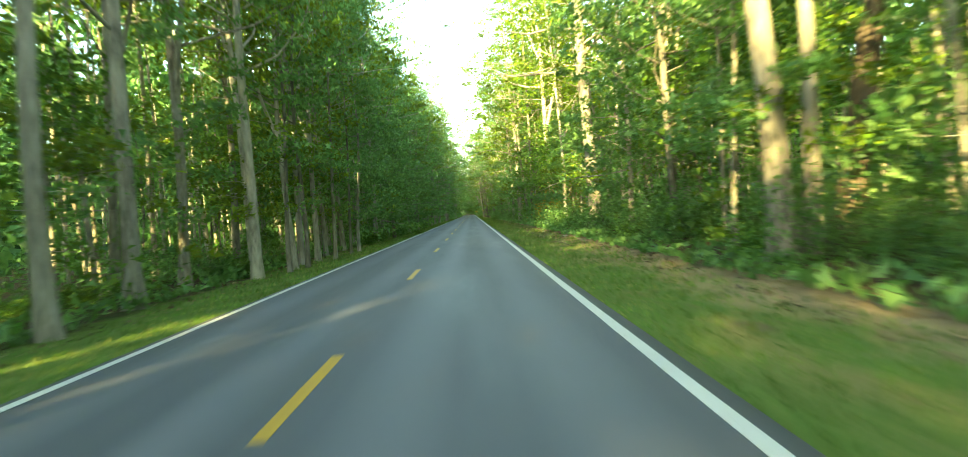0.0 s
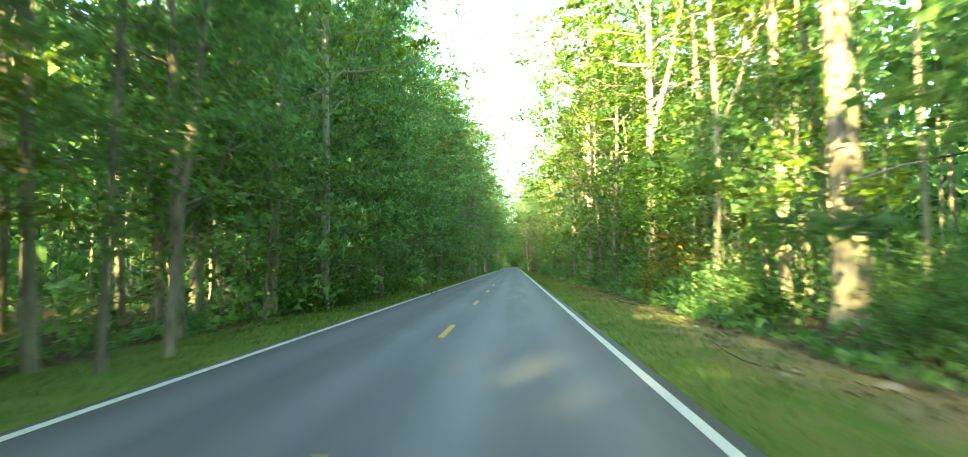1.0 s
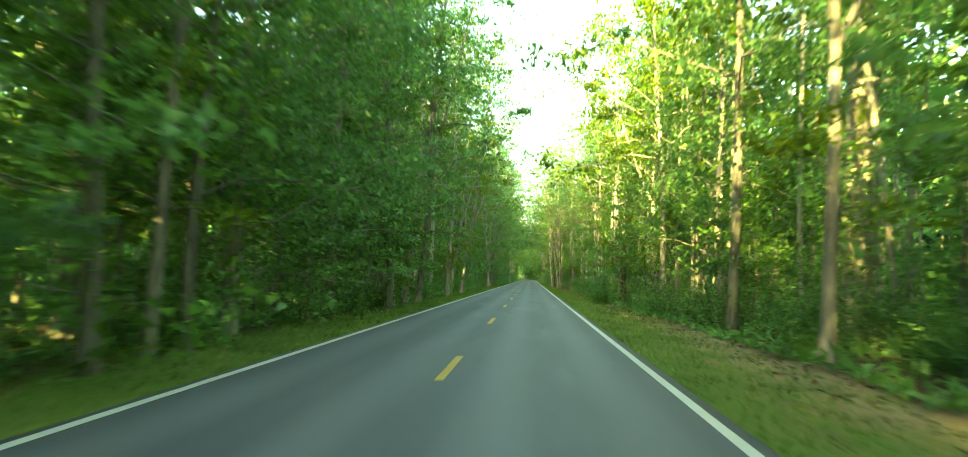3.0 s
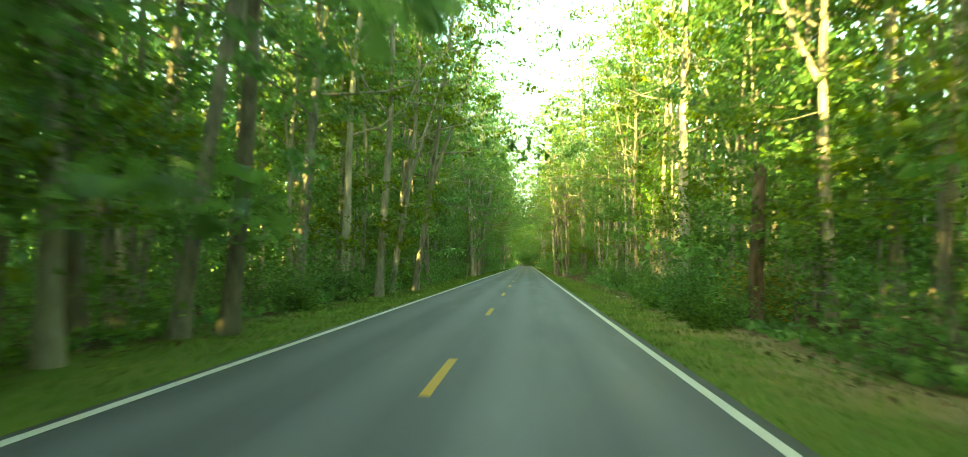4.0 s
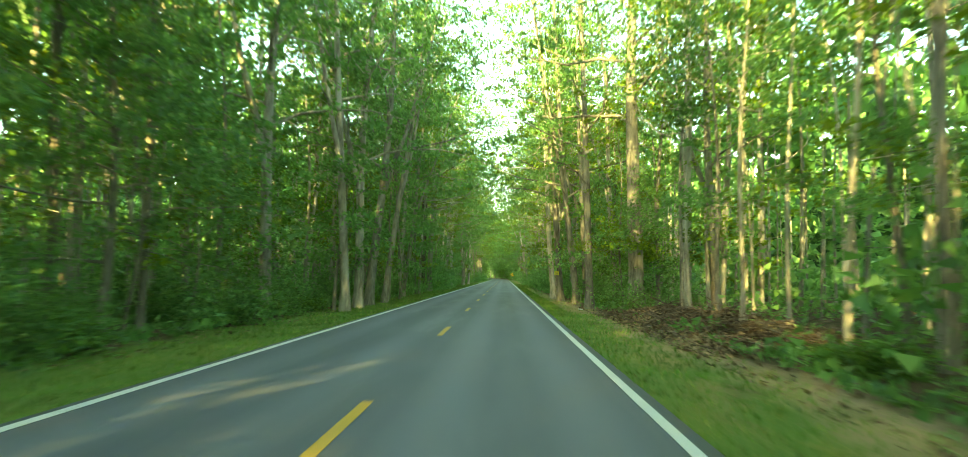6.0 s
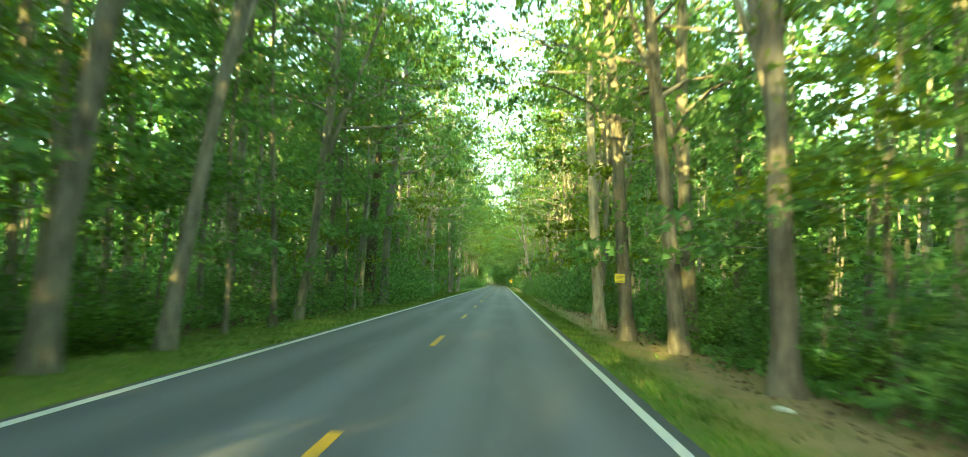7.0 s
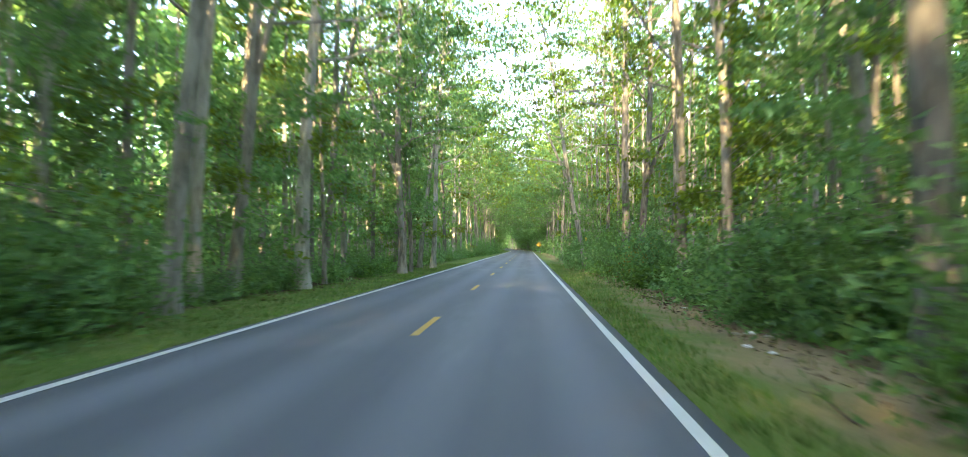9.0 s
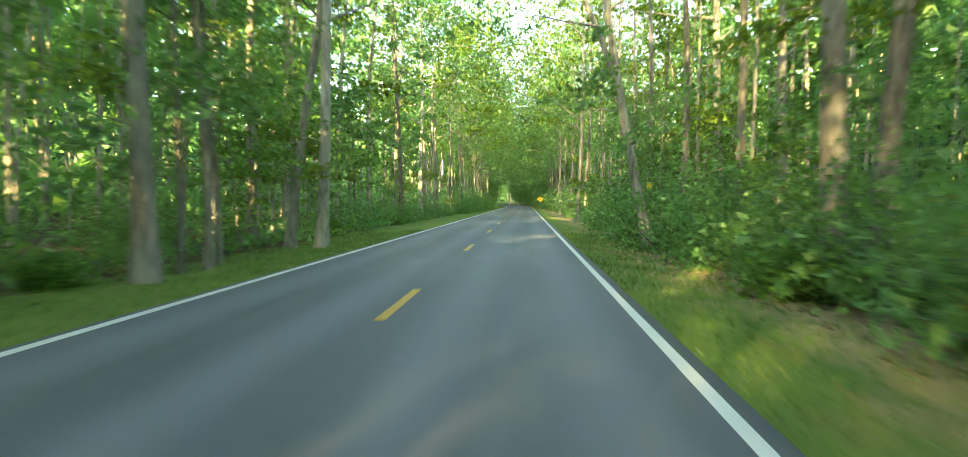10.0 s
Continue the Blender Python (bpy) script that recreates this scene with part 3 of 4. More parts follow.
RIGHT_A = [(8.0, 15.0, 0.6), (8.65, 15.2, 0.4), (7.9, 17.5, 0.15), (9.0, 43.5, 0.78), (8.2, 51.6, 0.28), (9.05, 66.8, 0.54), (6.9, 79.8, 0.49),
           (9.1, 82.1, 0.26), (12.8, 81.1, 0.38), (7.0, 95.0, 0.3), (10.3, 101.2, 0.74), (9.0, 126.3, 0.3), (11.9, 128.9, 0.47), (8.4, 140.3, 0.52), (10.8, 139.3, 0.26),
           (10.5, 153.1, 0.5), (11.2, 154.9, 0.45), (8.2, 154.6, 0.32), (12.0, 170.0, 0.5), (13.0, 172.4, 0.36), (13.9, 170.6, 0.42), (9.6, 87.9, 0.7)]
RIGHT_B = [(7.7, 192.6, 0.8), (5.85, 195.5, 0.44), (9.6, 191.0, 0.42), (11.4, 192.4, 0.46), (14.5, 195.6, 0.38), (8.1, 200.6, 0.35), (5.9, 202.4, 0.44), (6.7, 204.5, 0.45),
           (5.2, 205.8, 0.45), (5.07, 210.8, 0.42), (5.5, 214.2, 0.28), (7.3, 215.7, 0.31), (5.7, 217.6, 0.24), (7.3, 220.8, 0.48), (8.7, 228.4, 0.3), (8.3, 232.6, 0.47),
           (6.9, 246.6, 0.6), (8.8, 251.4, 0.34), (9.2, 255.1, 0.2), (7.1, 256.5, 0.3), (7.05, 262.3, 0.38), (7.4, 278.4, 0.53), (7.95, 278.1, 0.46), (6.03, 290.7, 0.36), (5.6, 320.8, 0.38)]
# the trunks that lean, in degrees towards the right
LEAN = {(-5.9, 143.4): 6.5, (-8.0, 134.7): 3, (-5.35, 122.0): 3.5, (-6.0, 117.1): -3, (-7.0, 119.3): 4, (-6.0, 121.1): 2, (5.9, 202.4): -5.5, (6.7, 204.5): 0, (-5.4, 194.7): 3, (-5.2, 198.3): 3.5,
        (5.07, 210.8): -3, (5.2, 205.8): -5, (5.85, 195.5): -1.5, (-5.8, 209.7): 3, (6.9, 246.6): -2.5, (6.03, 290.7): -6, (7.4, 278.4): -1, (7.95, 278.1): 1, (-5.3, 277.5): 0, (7.7, 192.6): -2,
        (9.0, 43.5): -1, (9.05, 66.8): -2, (-6.7, 17.4): 1, (8.0, 15.0): 0, (8.65, 15.2): 1.5, (-5.35, 188.5): 1, (-5.3, 191.6): 2.5, (-5.2, 188.5): 1.5}
plan = LEFT_A + LEFT_B + LEFT_C + RIGHT_A + RIGHT_B
rng = random.Random(5)
stands = []


def clear_of(x, y, gap):
    return all((x - a) ** 2 + (y - b) ** 2 > gap * gap for a, b in stands)


for lat, y, g in plan:
    if (lat, y) in ((12.0, 170.0), (13.0, 172.4), (13.9, 170.6), (11.2, 154.9)):
        plant(pale, 1, at(lat, y, rise(lat, y), 90 + 130 * lat, g / 0.5, LEAN.get((lat, y), 0)))
        stands.append((lat, y))
        continue
    if (lat, y) in ((9.05, 66.8), (10.5, 153.1), (10.3, 101.2), (8.0, 134.7)):
        plant(pale, 0, at(lat, y, rise(lat, y), 200 + 3 * y, g / 0.5))
        stands.append((lat, y))
        continue
    k = min(range(len(TALL)), key=lambda i: abs(TALL[i][0] - g))
    s = min(max(g / TALL[k][0], 0.85), 1.2)
    plant(tall, k, at(lat, y, rise(lat, y), rng.uniform(0, 360), s, LEAN.get((lat, y), rng.uniform(-2.0, 2.0) - math.copysign(1.2, lat))))
    stands.append((lat, y))
copy_dark = [dark_tall]
for lat, y, s in ((-6.3, 226.0, 1.05), (10.1, 16.5, 1.05)):
    plant(copy_dark, 0, at(lat, y, rise(lat, y), 40, s, 11 if lat > 0 else 0.5))
    stands.append((lat, y))

# trees leafy to low down crowd the left edge of the first stretch
y = 40.0
while y < 116:
    lat = -rng.uniform(5.4, 8.5)
    if clear_of(lat, y, 1.3):
        plant(leafy, rng.randrange(3), at(lat, y, rise(lat, y), rng.uniform(0, 360), rng.uniform(0.85, 1.1)))
        stands.append((lat, y))
    y += rng.uniform(2.5, 4.0)
for lat, y, k in ((-8.0, 4.0, 1), (8.9, 26.0, 1), (8.8, 33.0, 0), (8.6, 73.0, 0), (9.8, 89.0, 1), (8.9, 110.0, 0), (11.2, 133.0, 0), (9.8, 129.0, 1), (10.6, 137.0, 0), (11.0, 163.0, 1), (-8.0, 175.0, 0), (-9.6, 200.0, 2), (-9.4, 237.0, 2)):
    plant(leafy, k, at(lat, y, rise(lat, y), rng.uniform(0, 360), rng.uniform(0.9, 1.1)))
    stands.append((lat, y))
# spreading crowns that close in over the road, and meet over it further on
for y in (72.0, 78.0, 91.0, 104.0, 116.0):
    plant(arching, rng.randrange(2), at(7.6, y, rise(7.6, y), rng.uniform(0, 360), 1.0))
    stands.append((7.6, y))
# crowns added back on the left to shade the right; four are unseen
for y in (-44, -33, -22, -11, *range(44, 236, 11)):
    lat = -rng.uniform(9.5, 12.5)
    plant(set_back_shade, rng.randrange(2), at(lat, y, rise(lat, y), rng.uniform(0, 360), rng.uniform(0.9, 1.1)))
    stands.append((lat, y))
for lat, y in ((-8.2, 14.0), (-8.3, 30.0)):
    plant(arching, rng.randrange(2), at(lat, y, rise(lat, y), rng.uniform(0, 360), 0.95))
    stands.append((lat, y))
plant(over, 1, at(-7.6, 156.0, rise(-7.6, 156.0), 4, 1.08))
stands.append((-7.6, 156.0))
# first row: unseen trees behind the start, added to shade the right verge
for side, y, last in ((-1, -42.0, -2), (-1, 62.0, 500), (1, 148.0, 500)):
    while y < last:
        lat = side * (rng.uniform(7.6, 9.2) if y < 320 else rng.uniform(6.6, 8.4))
        if clear_of(lat, y, 1.2):
            turn = (0 if side < 0 else 180) + rng.uniform(-25, 25)
            kinds = far_over if y > 325 else dense_over if y > 226 else over
            plant(kinds, rng.randrange(len(kinds)), at(bend(y) + lat, y, rise(lat, y), turn, rng.uniform(0.88, 1.15) * (0.82 if y < 90 else 0.92 if side > 0 else 1.0)))
            stands.append((lat, y))
        y += rng.uniform(6.0, 9.0) if y < 320 else rng.uniform(6.0, 8.5) if y < 375 else rng.uniform(3.5, 5.5)
# the rest of the edge
for side in (-1, 1):
    y = -6.0
    while y < 330:
        lat = side * rng.uniform(7.0 if side < 0 else 8.5, 12.0)
        if clear_of(lat, y, 2.0):
            k = rng.choice((0, 1, 1, 2, 3))
            plant(tall, k, at(bend(y) + lat, y, rise(lat, y), rng.uniform(0, 360), rng.uniform(0.85, 1.1), rng.uniform(-2, 2)))
            stands.append((lat, y))
        y += rng.uniform(7.5, 12.0)
# slender pale trunks crowding the wood behind the edge: side, from, to, how many
for side, y0, y1, count in ((1, 40, 112, 22), (1, 112, 190, 36), (-1, 2, 40, 10), (-1, 112, 170, 20), (-1, 184, 300, 16), (1, 190, 300, 16)):
    for k in range(count):
        y = y0 + (y1 - y0) * (k + rng.uniform(0.0, 0.95)) / count
        lat = side * rng.uniform(7.8, 15.0)
        if clear_of(lat, y, 0.8):
            plant(slender, rng.randrange(2), at(lat, y, rise(lat, y), rng.uniform(0, 360), rng.uniform(0.8, 1.3), rng.uniform(-4, 4)))
            stands.append((lat, y))
# low spreading trees that wall up the edge of the wood
for side, y0, y1, near, far, count in ((-1, 42, 118, 6.2, 7.8, 34), (1, 46, 72, 8.6, 10.5, 6), (-1, 2, 40, 8, 11, 6), (-1, 120, 184, 8.5, 12, 10), (-1, 192, 226, 8.6, 11, 5), (1, 68, 112, 8.6, 11, 7), (1, 112, 172, 9.2, 12, 5), (1, 20, 42, 9.4, 12, 4), (1, 205, 245, 8.6, 11, 4), (-1, 228, 310, 8.2, 10.5, 11), (1, 250, 310, 8.8, 11, 5), (1, 430, 540, 5.2, 9, 22), (-1, 420, 540, 6, 9, 12)):
    for k in range(count):
        y = y0 + (y1 - y0) * (k + rng.uniform(0.1, 0.9)) / count
        lat = side * rng.uniform(near, far)
        plant(thicket, rng.randrange(3), at(bend(y) + lat, y, rise(lat, y), rng.uniform(0, 360), rng.uniform(0.85, 1.2), rng.uniform(-4, 4)))
# crowns and low trees that close the view where the road swings out of sight
bend_rng = random.Random(77)
for _ in range(26):
    y, lat = bend_rng.uniform(500, 570), bend_rng.uniform(5.6, 17)
    plant(thicket, bend_rng.randrange(2), at(bend(y) + lat, y, rise(lat, y), bend_rng.uniform(0, 360), bend_rng.uniform(0.9, 1.25)))
for y in range(500, 580, 8):
    for side in (-1, 1):
        lat = side * bend_rng.uniform(6.4, 8.2)
        plant(far_over, bend_rng.randrange(2), at(bend(y) + lat, y, rise(lat, y), 90 + 90 * side + bend_rng.uniform(-20, 20), bend_rng.uniform(0.95, 1.15)))
# understorey: side, from, to, nearest, furthest, saplings, bushes, smallest, largest
EDGE = [(-1, 0, 44, 6.4, 11, 16, 22, 0.5, 0.9), (-1, 44, 116, 6.0, 8.6, 22, 62, 0.7, 1.25), (-1, 116, 185, 6.4, 10, 18, 64, 0.6, 1.1),
        (-1, 170, 226, 6.2, 10, 14, 50, 0.7, 1.15), (-1, 228, 250, 6.1, 8.0, 6, 40, 1.0, 1.5), (-1, 250, 264, 6.6, 9.0, 4, 22, 0.45, 0.8), (-1, 262, 335, 6.3, 9.5, 14, 50, 0.5, 0.95),
        (1, 8, 44, 7.8, 11.5, 16, 44, 0.6, 1.05), (1, 46, 68, 7.3, 9.5, 4, 40, 0.6, 1.15), (1, 68, 112, 6.9, 10, 20, 48, 0.6, 1.1), (1, 124, 136, 5.7, 7.4, 2, 12, 0.6, 0.95), (1, 112, 172, 6.4, 10, 12, 46, 0.5, 0.85),
        (1, 188, 222, 6.7, 11, 12, 46, 0.6, 1.05), (1, 226, 245, 6.7, 8.4, 6, 40, 1.05, 1.5), (1, 248, 264, 6.9, 9.0, 4, 24, 0.8, 1.25), (1, 266, 310, 6.3, 8.0, 10, 56, 0.9, 1.4), (1, 310, 340, 6.4, 10, 8, 12, 0.7, 1.1),
        (-1, 335, 425, 5.7, 8, 0, 44, 0.9, 1.5), (1, 340, 398, 6.8, 8.5, 0, 18, 0.7, 1.1), (1, 407, 425, 6.0, 8, 0, 8, 0.8, 1.3)]
for side, y0, y1, near, far, young, shrubs, small, large in EDGE:
    for _ in range(round(young * 0.55)):
        y, lat = rng.uniform(y0, y1), side * rng.uniform(near + 0.5, far + 2)
        plant(sapling, rng.randrange(3), at(bend(y) + lat, y, rise(lat, y), rng.uniform(0, 360), rng.uniform(0.8, 1.2), rng.uniform(-5, 5)))
    for _ in range(round(shrubs * 0.8)):
        y, lat = rng.uniform(y0, y1), side * (near + (far - near) * rng.random() ** 1.6)
        plant(bushes, rng.randrange(3), at(bend(y) + lat, y, rise(lat, y), rng.uniform(0, 360), rng.uniform(small, large)))

for lat, y, size in ((8.4, 55.4, 1.1), (7.5, 127.4, 0.55), (7.2, 271.5, 0.6)):
    plant(yellow_bush, 0, at(lat, y, rise(lat, y), 40 * y, size))


def leaf_cloud(rng, x, y, low, high, wide, count):
    """Places of leaves in one crown: clumps strewn over its height."""
    k = max(5, count // 45)
    f = rng.random(k)
    c = np.stack([x + rng.normal(size=k) * wide, y + rng.normal(size=k) * wide, low + (high - low) * f], 1)
    return c[rng.integers(0, k, count)] + rng.normal(size=(count, 3)) * np.array([0.9, 0.9, 0.6])


def woods():
    """The trees further in, further on and behind the start, too many to tell apart."""
    rng = np.random.default_rng(17)
    verts, faces, fine, coarse = [], [], [], []
    spots = []
    for side in (-1, 1):
        # those at negative y are out of view, added to cast shade ahead
        spots += [(side * rng.uniform(11, 42), rng.uniform(-75, 345), 1.0) for _ in range(390)]
        spots += [(side * rng.uniform(6, 11), rng.uniform(-75, -6), 1.1) for _ in range(13)]
        spots += [(side * rng.uniform(9, 24), rng.uniform(-10, 330), 0.0) for _ in range(230)]
    for _ in range(330):
        spots.append((rng.choice((-1, 1)) * rng.uniform(5.6, 26), rng.uniform(340, 650), 1.15))
    spots = [q for i, q in enumerate(spots) if not (q[0] < -9 and -20 < q[1] < 62 and q[2] and i % 9 < 4)]
    for lat, y, s in spots:
        bare = s == 0.0
        h, g = (rng.uniform(13, 19), rng.uniform(0.09, 0.22)) if bare else (rng.uniform(15, 25) * s, rng.uniform(0.12, 0.36))
        x = bend(y) + lat
        lean = rng.normal(size=2) * 0.02
        base = len(verts)
        for f in (0.0, 0.03, 0.35, 0.7, 1.0):
            r = g / 2 * (1 - 0.8 * f) * (1.4 if f == 0 else 1.0)
            for k in range(6):
                w = math.pi * k / 3
                verts.append((x + lean[0] * h * f + r * math.cos(w) + 0.15 * math.sin(5 * f + y), y + lean[1] * h * f + r * math.sin(w), rise(lat, y) - 0.1 + h * f))
        for i in range(4):
            for k in range(6):
                a, b = base + 6 * i + k, base + 6 * i + (k + 1) % 6
                faces.append((a, b, b + 6, a + 6))
        if bare:
            continue
        into = fine if abs(lat) < 19 and y > 0 else coarse
        into.append(leaf_cloud(rng, x, y, rng.uniform(7, 11.5) if y < 430 else rng.uniform(4, 8), h + 1, 1.7, 900 if y > 430 else 540 if into is fine else 165))
        if rng.random() < 0.8 and y < 470:
            into.append(leaf_cloud(rng, x, y, 0.3, 2.9, 1.7, 200 if into is fine else 60))
    trunks = new("woods_trunks", mesh_of("woods_trunks", verts, faces, BARK, True))
    tagged(trunks, "many slender grey trunks of the deeper woods", "woods", kind="stuff")
    # the closed roof of crowns over the deeper woods
    n = 20000
    roof_y, roof = rng.uniform(-20, 560, n), np.where(rng.random(n) < 0.5, -1, 1) * rng.uniform(10, 46, n)
    coarse.append(np.stack([roof + np.array([bend(v) for v in roof_y]), roof_y, 17 + 3.5 * rng.normal(size=n)], 1))
    tagged(new("woods_leaves", leaves_mesh("woods_leaves", rng, np.concatenate(fine), 0.37, LEAF_COOL)), "green leaves of the deeper woods", "woods", kind="stuff")
    tagged(new("woods_crowns", leaves_mesh("woods_crowns", rng, np.concatenate(coarse), 1.2, LEAF_COOL)), "closed green crowns over the deeper woods", "woods", kind="stuff")
    # the last belt, where the woods close up
    n = 56000
    y, lat = rng.uniform(-60, 700, n), rng.uniform(40, 62, n) * np.where(rng.random(n) < 0.5, -1, 1)
    belt = np.stack([lat + np.array([bend(v) for v in y]), y, 23 * rng.random(n) ** 0.9], 1)
    m = 9000
    end = np.stack([rng.uniform(-60, 60, m), rng.uniform(660, 740, m), 24 * rng.random(m) ** 0.9], 1)
    back = np.stack([rng.uniform(-50, 50, 6000), rng.uniform(-90, -60, 6000), 22 * rng.random(6000)], 1)
    tagged(new("woods_far", leaves_mesh("woods_far", rng, np.concatenate([belt, end, back]), 1.7, LEAF_COOL, 0.1)), "dense green far edge of the woods", "woods", kind="stuff")


def backdrop():
    """Far woods that close the place all round."""
    verts, faces = [], []
    ring = [(-75, -130)] + [(-70 + bend(y), y) for y in span(-100, 700, 10)] + [(-120, 740), (-60, 790), (0, 800), (60, 760)] + [(70 + bend(y), y) for y in span(700, -100, 10)] + [(75, -130)]
    for i, (x, y) in enumerate(ring):
        for k in range(5):
            swell = noise.noise(Vector((i * 0.37, k * 0.9, 2)))
            verts.append((x * (1 + 0.04 * swell), y, (-0.5, 5, 10, 15, 19 + 4 * noise.noise(Vector((i * 0.9, 0, 7))))[k]))
    n = len(ring)
    for i in range(n):
        for k in range(4):
            a, b = 5 * i + k, 5 * ((i + 1) % n) + k
            faces.append((a, b, b + 1, a + 1))
    tagged(new("backdrop", mesh_of("backdrop", verts, faces, FAR_GREEN, True)), "dark green woods far behind the trees", "woods", kind="structure")


backdrop()
woods()


def undergrowth():
    rng = np.random.default_rng(7)
    n = 100000
    y = rng.uniform(-10, 420, n)
    lat = np.where(rng.random(n) < 0.5, -1, 1) * (6.3 + 40 * rng.random(n) ** 2.1)
    lump = np.array([noise.noise(Vector((a * 0.22, b * 0.22, 5))) for a, b in zip(lat, y)])
    z = np.abs(rng.normal(size=n)) * np.clip(0.35 + 1.3 * lump, 0.08, 2.0) * np.clip((np.abs(lat) - 4.5) / 6, 0.2, 3.0)
    x = lat + np.array([bend(v) for v in y])
    ob = new("undergrowth", leaves_mesh("undergrowth", rng, np.stack([x, y, z + 0.02], 1), 0.26, LEAF_COOL))
    tagged(ob, "low green plants and brambles covering the forest floor", "undergrowth", kind="stuff")


def grass():
    rng = np.random.default_rng(8)
    n = 110000
    y = rng.uniform(-4, 300, n)
    side = np.where(rng.random(n) < 0.5, -1, 1)
    lat = side * (3.31 + 2.8 * rng.random(n) ** 1.2)
    bare = (lat > 0) & (y > 190) & (y < 258) & (lat > 4.3) & (rng.random(n) < 0.8)
    lat = np.where(bare, 3.45 + 0.8 * rng.random(n), lat)
    h = rng.uniform(0.04, 0.12, n) * np.clip(0.7 + 0.5 * np.abs(lat) / 5, 0.7, 1.6)
    w = rng.uniform(0, 2 * np.pi, n)
    x = lat + np.array([bend(v) for v in y])
    z = np.array([rise(a, b) for a, b in zip(lat, y)]) - 0.01
    foot = np.stack([x, y, z], 1)
    d = np.stack([np.cos(w), np.sin(w), 0 * w], 1) * 0.014
    tip = foot + np.stack([rng.normal(size=n) * 0.035, rng.normal(size=n) * 0.035, h], 1)
    v = np.stack([foot - d, foot + d, tip], 1).reshape(-1, 3)
    me = bpy.data.meshes.new("grass")
    me.vertices.add(3 * n)
    me.vertices.foreach_set("co", v.ravel().astype(np.float32))
    me.loops.add(3 * n)
    me.loops.foreach_set("vertex_index", np.arange(3 * n, dtype=np.int32))
    me.polygons.add(n)
    me.polygons.foreach_set("loop_start", np.arange(0, 3 * n, 3, dtype=np.int32))
    me.materials.append(GRASS)
    me.update(calc_edges=True)
    tagged(new("grass", me), "short green grass on the road's verges", "grass", kind="stuff")


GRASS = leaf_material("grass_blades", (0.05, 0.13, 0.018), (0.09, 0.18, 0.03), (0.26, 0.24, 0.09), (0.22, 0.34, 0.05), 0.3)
undergrowth()
grass()


# ---- signs, stones and fallen wood
def box(bm, size, m):
    bmesh.ops.create_cube(bm, size=1.0, matrix=m @ Matrix.Diagonal((*size, 1)))


def built(name, bm, mat, bevel=0.0):
    if bevel:
        bmesh.ops.bevel(bm, geom=bm.edges[:], offset=bevel, segments=2, affect="EDGES")
    me = bpy.data.meshes.new(name)
    bm.to_mesh(me)
    bm.free()
    me.materials.append(mat)
    return me


def warning_sign(x, y):
    """A diamond plate on a channel post, its face with a black border and a bent arrow."""
    thing = tagged(new("road_sign"), "yellow diamond warning sign with black bend arrow on steel post", "road sign", kind="thing")
    bm = bmesh.new()
    for off in (-0.028, 0.028):
        box(bm, (0.006, 0.03, 2.6), pose(off, 0.015, 1.2))
    box(bm, (0.062, 0.006, 2.6), pose(0, 0, 1.2))
    part("post", built("post", bm, STEEL), thing, "galvanised steel channel post")
    bm = bmesh.new()
    box(bm, (0.914, 0.004, 0.914), pose(0, -0.02, 2.0, 0, 45, 0))
    plate = part("plate", built("plate", bm, SIGN_YELLOW), thing)
    bm = bmesh.new()
    for turn in (0, 90, 180, 270):
        box(bm, (0.85, 0.002, 0.018), pose(0, -0.025, 2.0, 0, 45 + turn, 0) @ pose(0, 0, 0.415))
    part("border", built("border", bm, BLACK), plate, "black painted border")
    bm = bmesh.new()
    box(bm, (0.08, 0.002, 0.24), pose(0.08, -0.025, 1.86))
    box(bm, (0.08, 0.002, 0.20), pose(0.02, -0.025, 2.03, 0, -40, 0))
    a, b, c = (bm.verts.new(v) for v in ((-0.20, -0.026, 2.20), (-0.09, -0.026, 2.02), (0.02, -0.026, 2.17)))
    bm.faces.new((a, b, c))
    part("arrow", built("arrow", bm, BLACK), plate, "black bent arrow")
    thing.matrix_basis = pose(x, y, rise(x, y), 0, 0, 2)


def tree_tag(x, y, z, wide, high, lines, turn=0):
    """A small notice fixed to a trunk, its print too small to read."""
    thing = tagged(new("notice"), "small yellow notice fixed to a tree trunk", "sign", "notices on trunks", "thing")
    bm = bmesh.new()
    box(bm, (wide, 0.004, high), pose(0, 0, 0))
    sheet = part("sheet", built("sheet", bm, TAG_YELLOW), thing)
    for k in range(lines):
        bm = bmesh.new()
        box(bm, (wide * (0.8 if k % 2 else 0.66), 0.002, high * 0.05), pose(0, -0.004, high * (0.36 - 0.72 * k / max(1, lines - 1))))
        part("print_bar", built("print_bar", bm, BLACK), sheet)
    thing.matrix_basis = pose(x, y, z, 0, 0, turn)


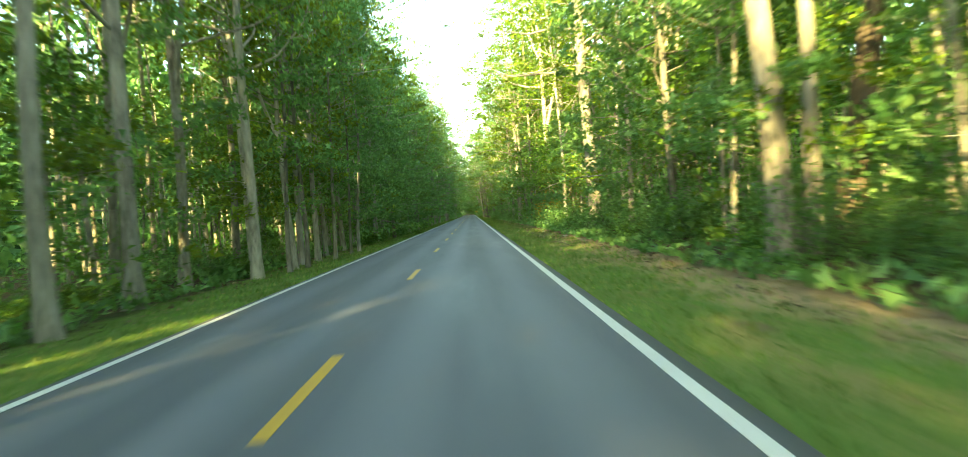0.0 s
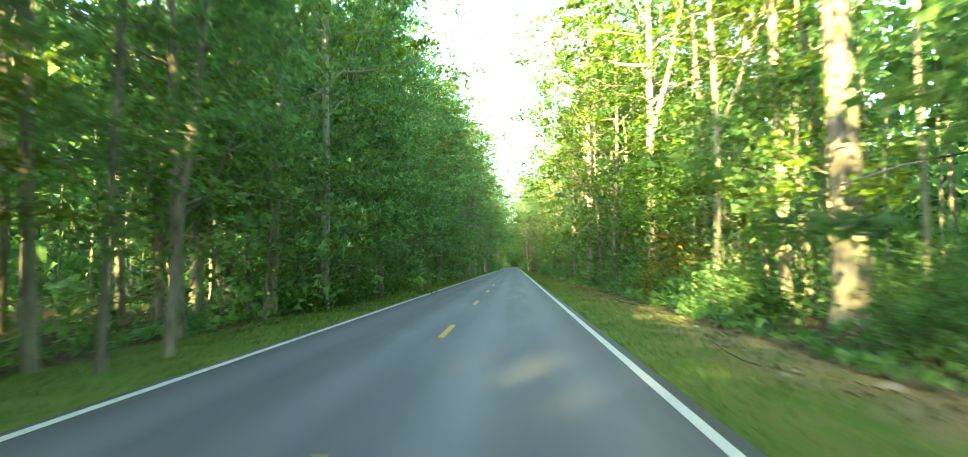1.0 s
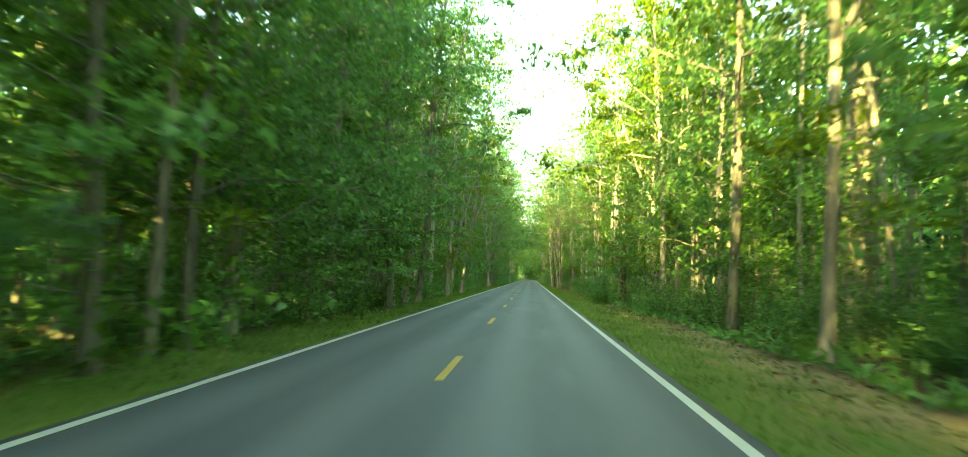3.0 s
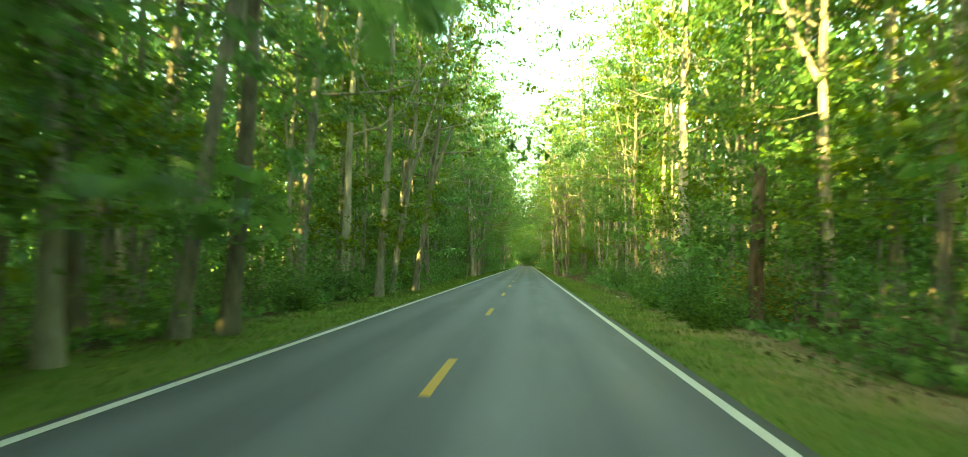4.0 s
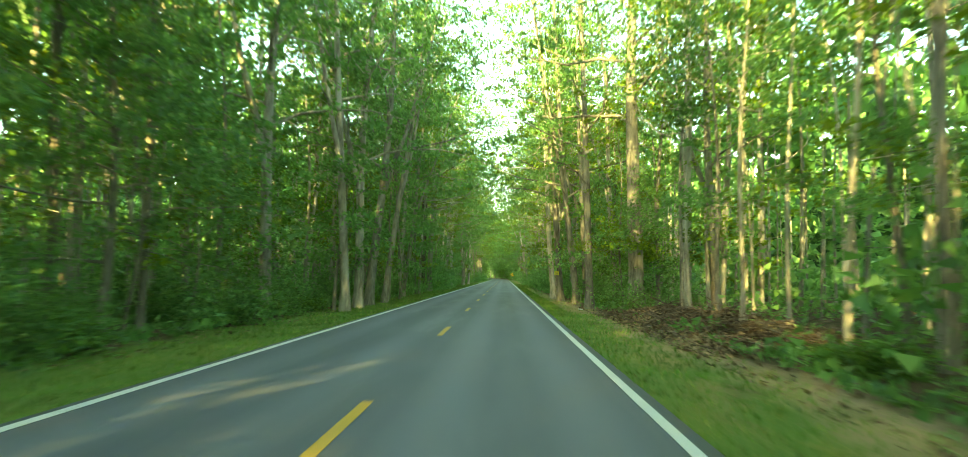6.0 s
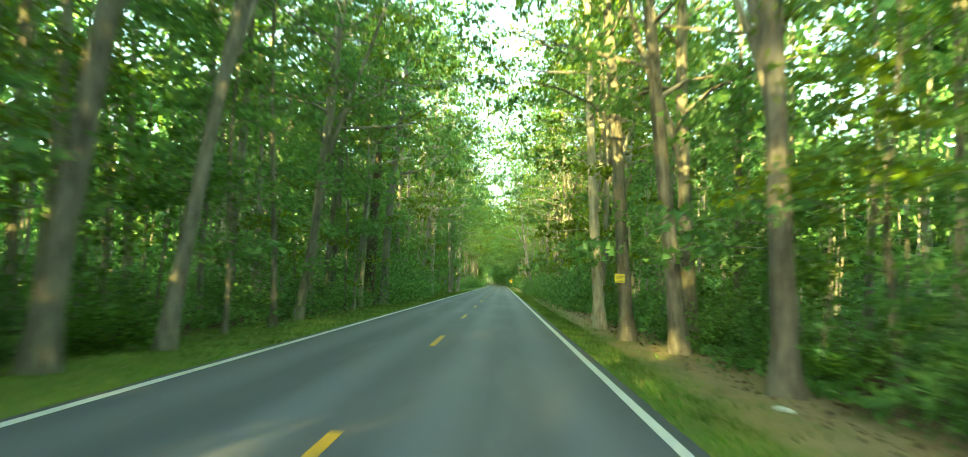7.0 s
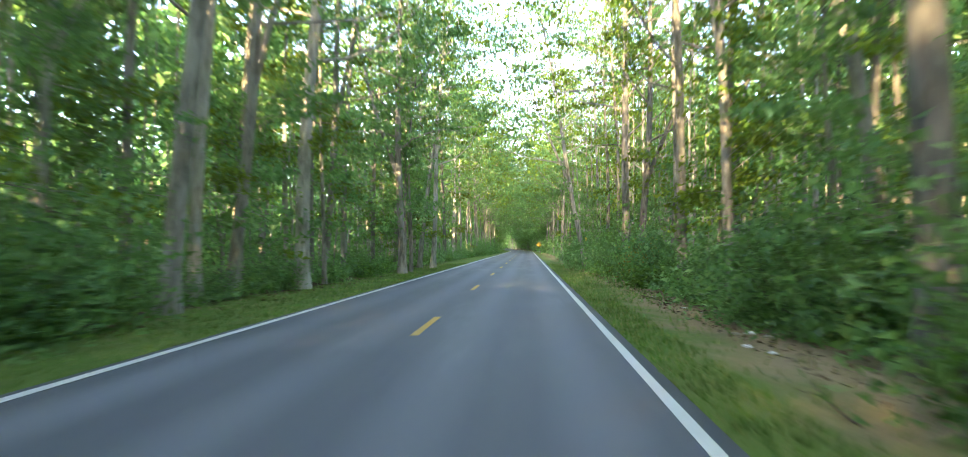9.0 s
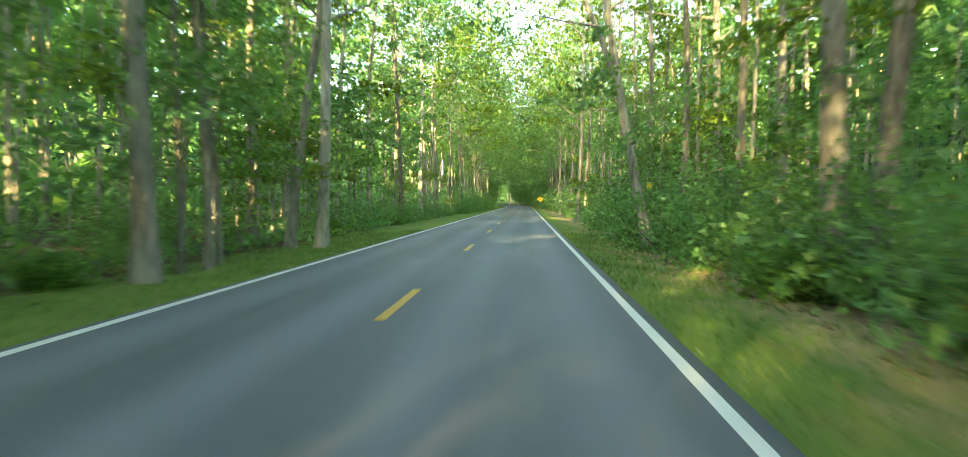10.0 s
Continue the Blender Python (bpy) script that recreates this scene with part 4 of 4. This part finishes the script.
def stone(seed, x, y, size, mat, name="stone", label="pale flat stone lying on the verge", flat=0.45):
    rng = np.random.default_rng(seed)
    bm = bmesh.new()
    bmesh.ops.create_icosphere(bm, subdivisions=2, radius=0.5)
    for v in bm.verts:
        v.co *= 1 + 0.25 * noise.noise(v.co * 2.3 + Vector((seed, 0, 0))) + 0.06 * rng.normal()
        v.co.z = max(v.co.z, -0.25)
    thing = new(name, built(name, bm, mat))
    thing.matrix_basis = pose(x, y, rise(x, y) + size * flat * 0.18, 4, -3, seed * 47) @ Matrix.Diagonal((size, size * 0.7, size * flat, 1))
    tagged(thing, label, name, name + "s on the verge", "thing")


def stick(seed, x, y, length, thick, turn, tilt=2.0, lift=0.0, label="fallen dead branch lying beside the road"):
    rng = np.random.default_rng(seed)
    verts, faces = [], []
    pts = bent(rng, (0, 0, 0), (1, 0, math.tan(radians(tilt))), length, 6, 0.0, 0.1)
    swept(pts, [thick / 2 * (1 - 0.1 * i) for i in range(7)], 6, verts, faces)
    for k in (2, 4):
        side = bent(rng, pts[k], (0.7, rng.choice((-0.7, 0.7)), 0.15), length * 0.3, 3, 0.0, 0.15)
        swept(side, [thick / 4 * (1 - 0.25 * i) for i in range(4)], 5, verts, faces)
    thing = new("branch", mesh_of("branch", verts, faces, BARK_DEAD, True))
    thing.matrix_basis = pose(x, y, rise(x, y) + thick * 0.4 + lift, 0, 0, turn)
    tagged(thing, label, "branch", "fallen branches", "thing")


def snag(x, y, height, girth):
    """A broken-off dead trunk with a splintered top."""
    rng = np.random.default_rng(3)
    verts, faces = [], []
    pts = bent(rng, (0, 0, -0.2), (-0.03, 0, 1), height, 8, 0.02, 0.02)
    swept(pts, [girth / 2 * (1.35 if i == 0 else 1 - 0.03 * i) for i in range(9)], 12, verts, faces)
    faces.pop()
    top = len(verts) - 12
    for k in range(12):
        verts[top + k] = verts[top + k] + Vector((0, 0, rng.uniform(-0.35, 0.25)))
    tip = len(verts)
    verts.append(pts[-1] + Vector((0, 0, -0.4)))
    faces += [(top + k, top + (k + 1) % 12, tip) for k in range(12)]
    thing = tagged(new("tree_stump", mesh_of("tree_stump", verts, faces, BARK_DEAD)), "tall broken-off dead trunk among green leaves", "tree stump", kind="thing")
    thing.matrix_basis = pose(x, y, rise(x, y))


warning_sign(4.3, 404.0)
tree_tag(4.88, 205.55, 1.72, 0.29, 0.26, 6)
tree_tag(5.98, 290.48, 2.05, 0.17, 0.28, 4)
snag(6.9, 125.9, 4.3, 0.42)
for i, (x, y, size) in enumerate(((6.1, 36.1, 0.42), (5.2, 37.2, 0.22), (5.5, 37.7, 0.17), (5.9, 45.0, 0.2), (4.5, 48.6, 0.13), (5.6, 135.4, 0.3), (5.45, 142.6, 0.3), (5.3, 141.3, 0.2), (5.8, 142.9, 0.2), (5.24, 194.0, 0.3), (-4.7, 233.7, 0.22), (6.05, 250.5, 0.24), (5.5, 248.6, 0.18), (4.7, 50.4, 0.18), (5.85, 55.9, 0.2), (5.9, 251.1, 0.26), (5.35, 249.4, 0.22), (5.6, 250.9, 0.2), (5.9, 256.7, 0.16), (6.1, 255.6, 0.14), (5.8, 260.8, 0.2))):
    stone(i + 1, x, y, size, LITTER_WHITE if i in (3, 9, 12, 15, 16, 18) else STONE, flat=0.3)
for i, (x, y, length, thick, turn) in enumerate(((6.2, 53.8, 1.3, 0.05, 160), (9.6, 28.4, 1.8, 0.06, 10), (8.2, 27.6, 1.9, 0.05, 20), (7.3, 256.4, 1.5, 0.06, 130), (5.3, 27.0, 1.0, 0.03, 150), (6.9, 44.6, 1.2, 0.04, 40), (7.2, 39.2, 1.6, 0.05, 120), (5.2, 38.3, 0.8, 0.03, 150), (4.1, 193.4, 0.5, 0.02, 60), (4.7, 243.9, 0.9, 0.03, 100), (5.7, 259.1, 0.7, 0.03, 140), (4.35, 260.4, 0.35, 0.02, 30), (5.5, 276.0, 0.8, 0.03, 70))):
    stick(i + 101, x, y, length, thick, turn)
heap = random.Random(9)
for i in range(170):
    x, y = heap.uniform(5.6, 10.0), heap.uniform(173, 190)
    stick(i + 201, x, y, heap.uniform(0.6, 2.4), heap.uniform(0.015, 0.06), heap.uniform(0, 360), heap.uniform(-3, 16), heap.uniform(0, 0.12), "dead branch in a heap of cut brushwood")


def dead_leaves():
    """Brown leaves and twigs strewn over the brushwood and along the foot of the trees."""
    rng = np.random.default_rng(21)
    n = 20000
    x, y = 7.5 + 1.25 * rng.normal(size=n), rng.uniform(173, 191, n)
    z = np.array([rise(a, b) for a, b in zip(x, y)]) + 0.015 + np.abs(rng.normal(size=n)) * 0.09
    m = 14000
    y2 = rng.uniform(0, 300, m)
    x2 = np.where(rng.random(m) < 0.4, -1, 1) * (5.3 + np.abs(rng.normal(size=m)) * 1.1)
    z2 = np.array([rise(a, b) for a, b in zip(x2, y2)]) + 0.015
    keep = x > 5.3
    places = np.concatenate([np.stack([x, y, z], 1)[keep], np.stack([x2, y2, z2], 1)])
    tagged(new("dead_leaves", leaves_mesh("dead_leaves", rng, places, 0.11, LEAF_DEAD, 1.6)), "brown fallen leaves and twigs under the trees", "leaf litter", kind="stuff")


LEAF_DEAD = leaf_material("dead_leaves", (0.05, 0.032, 0.018), (0.12, 0.08, 0.045), (0.26, 0.18, 0.11), (0.2, 0.13, 0.07), 0.1)
dead_leaves()
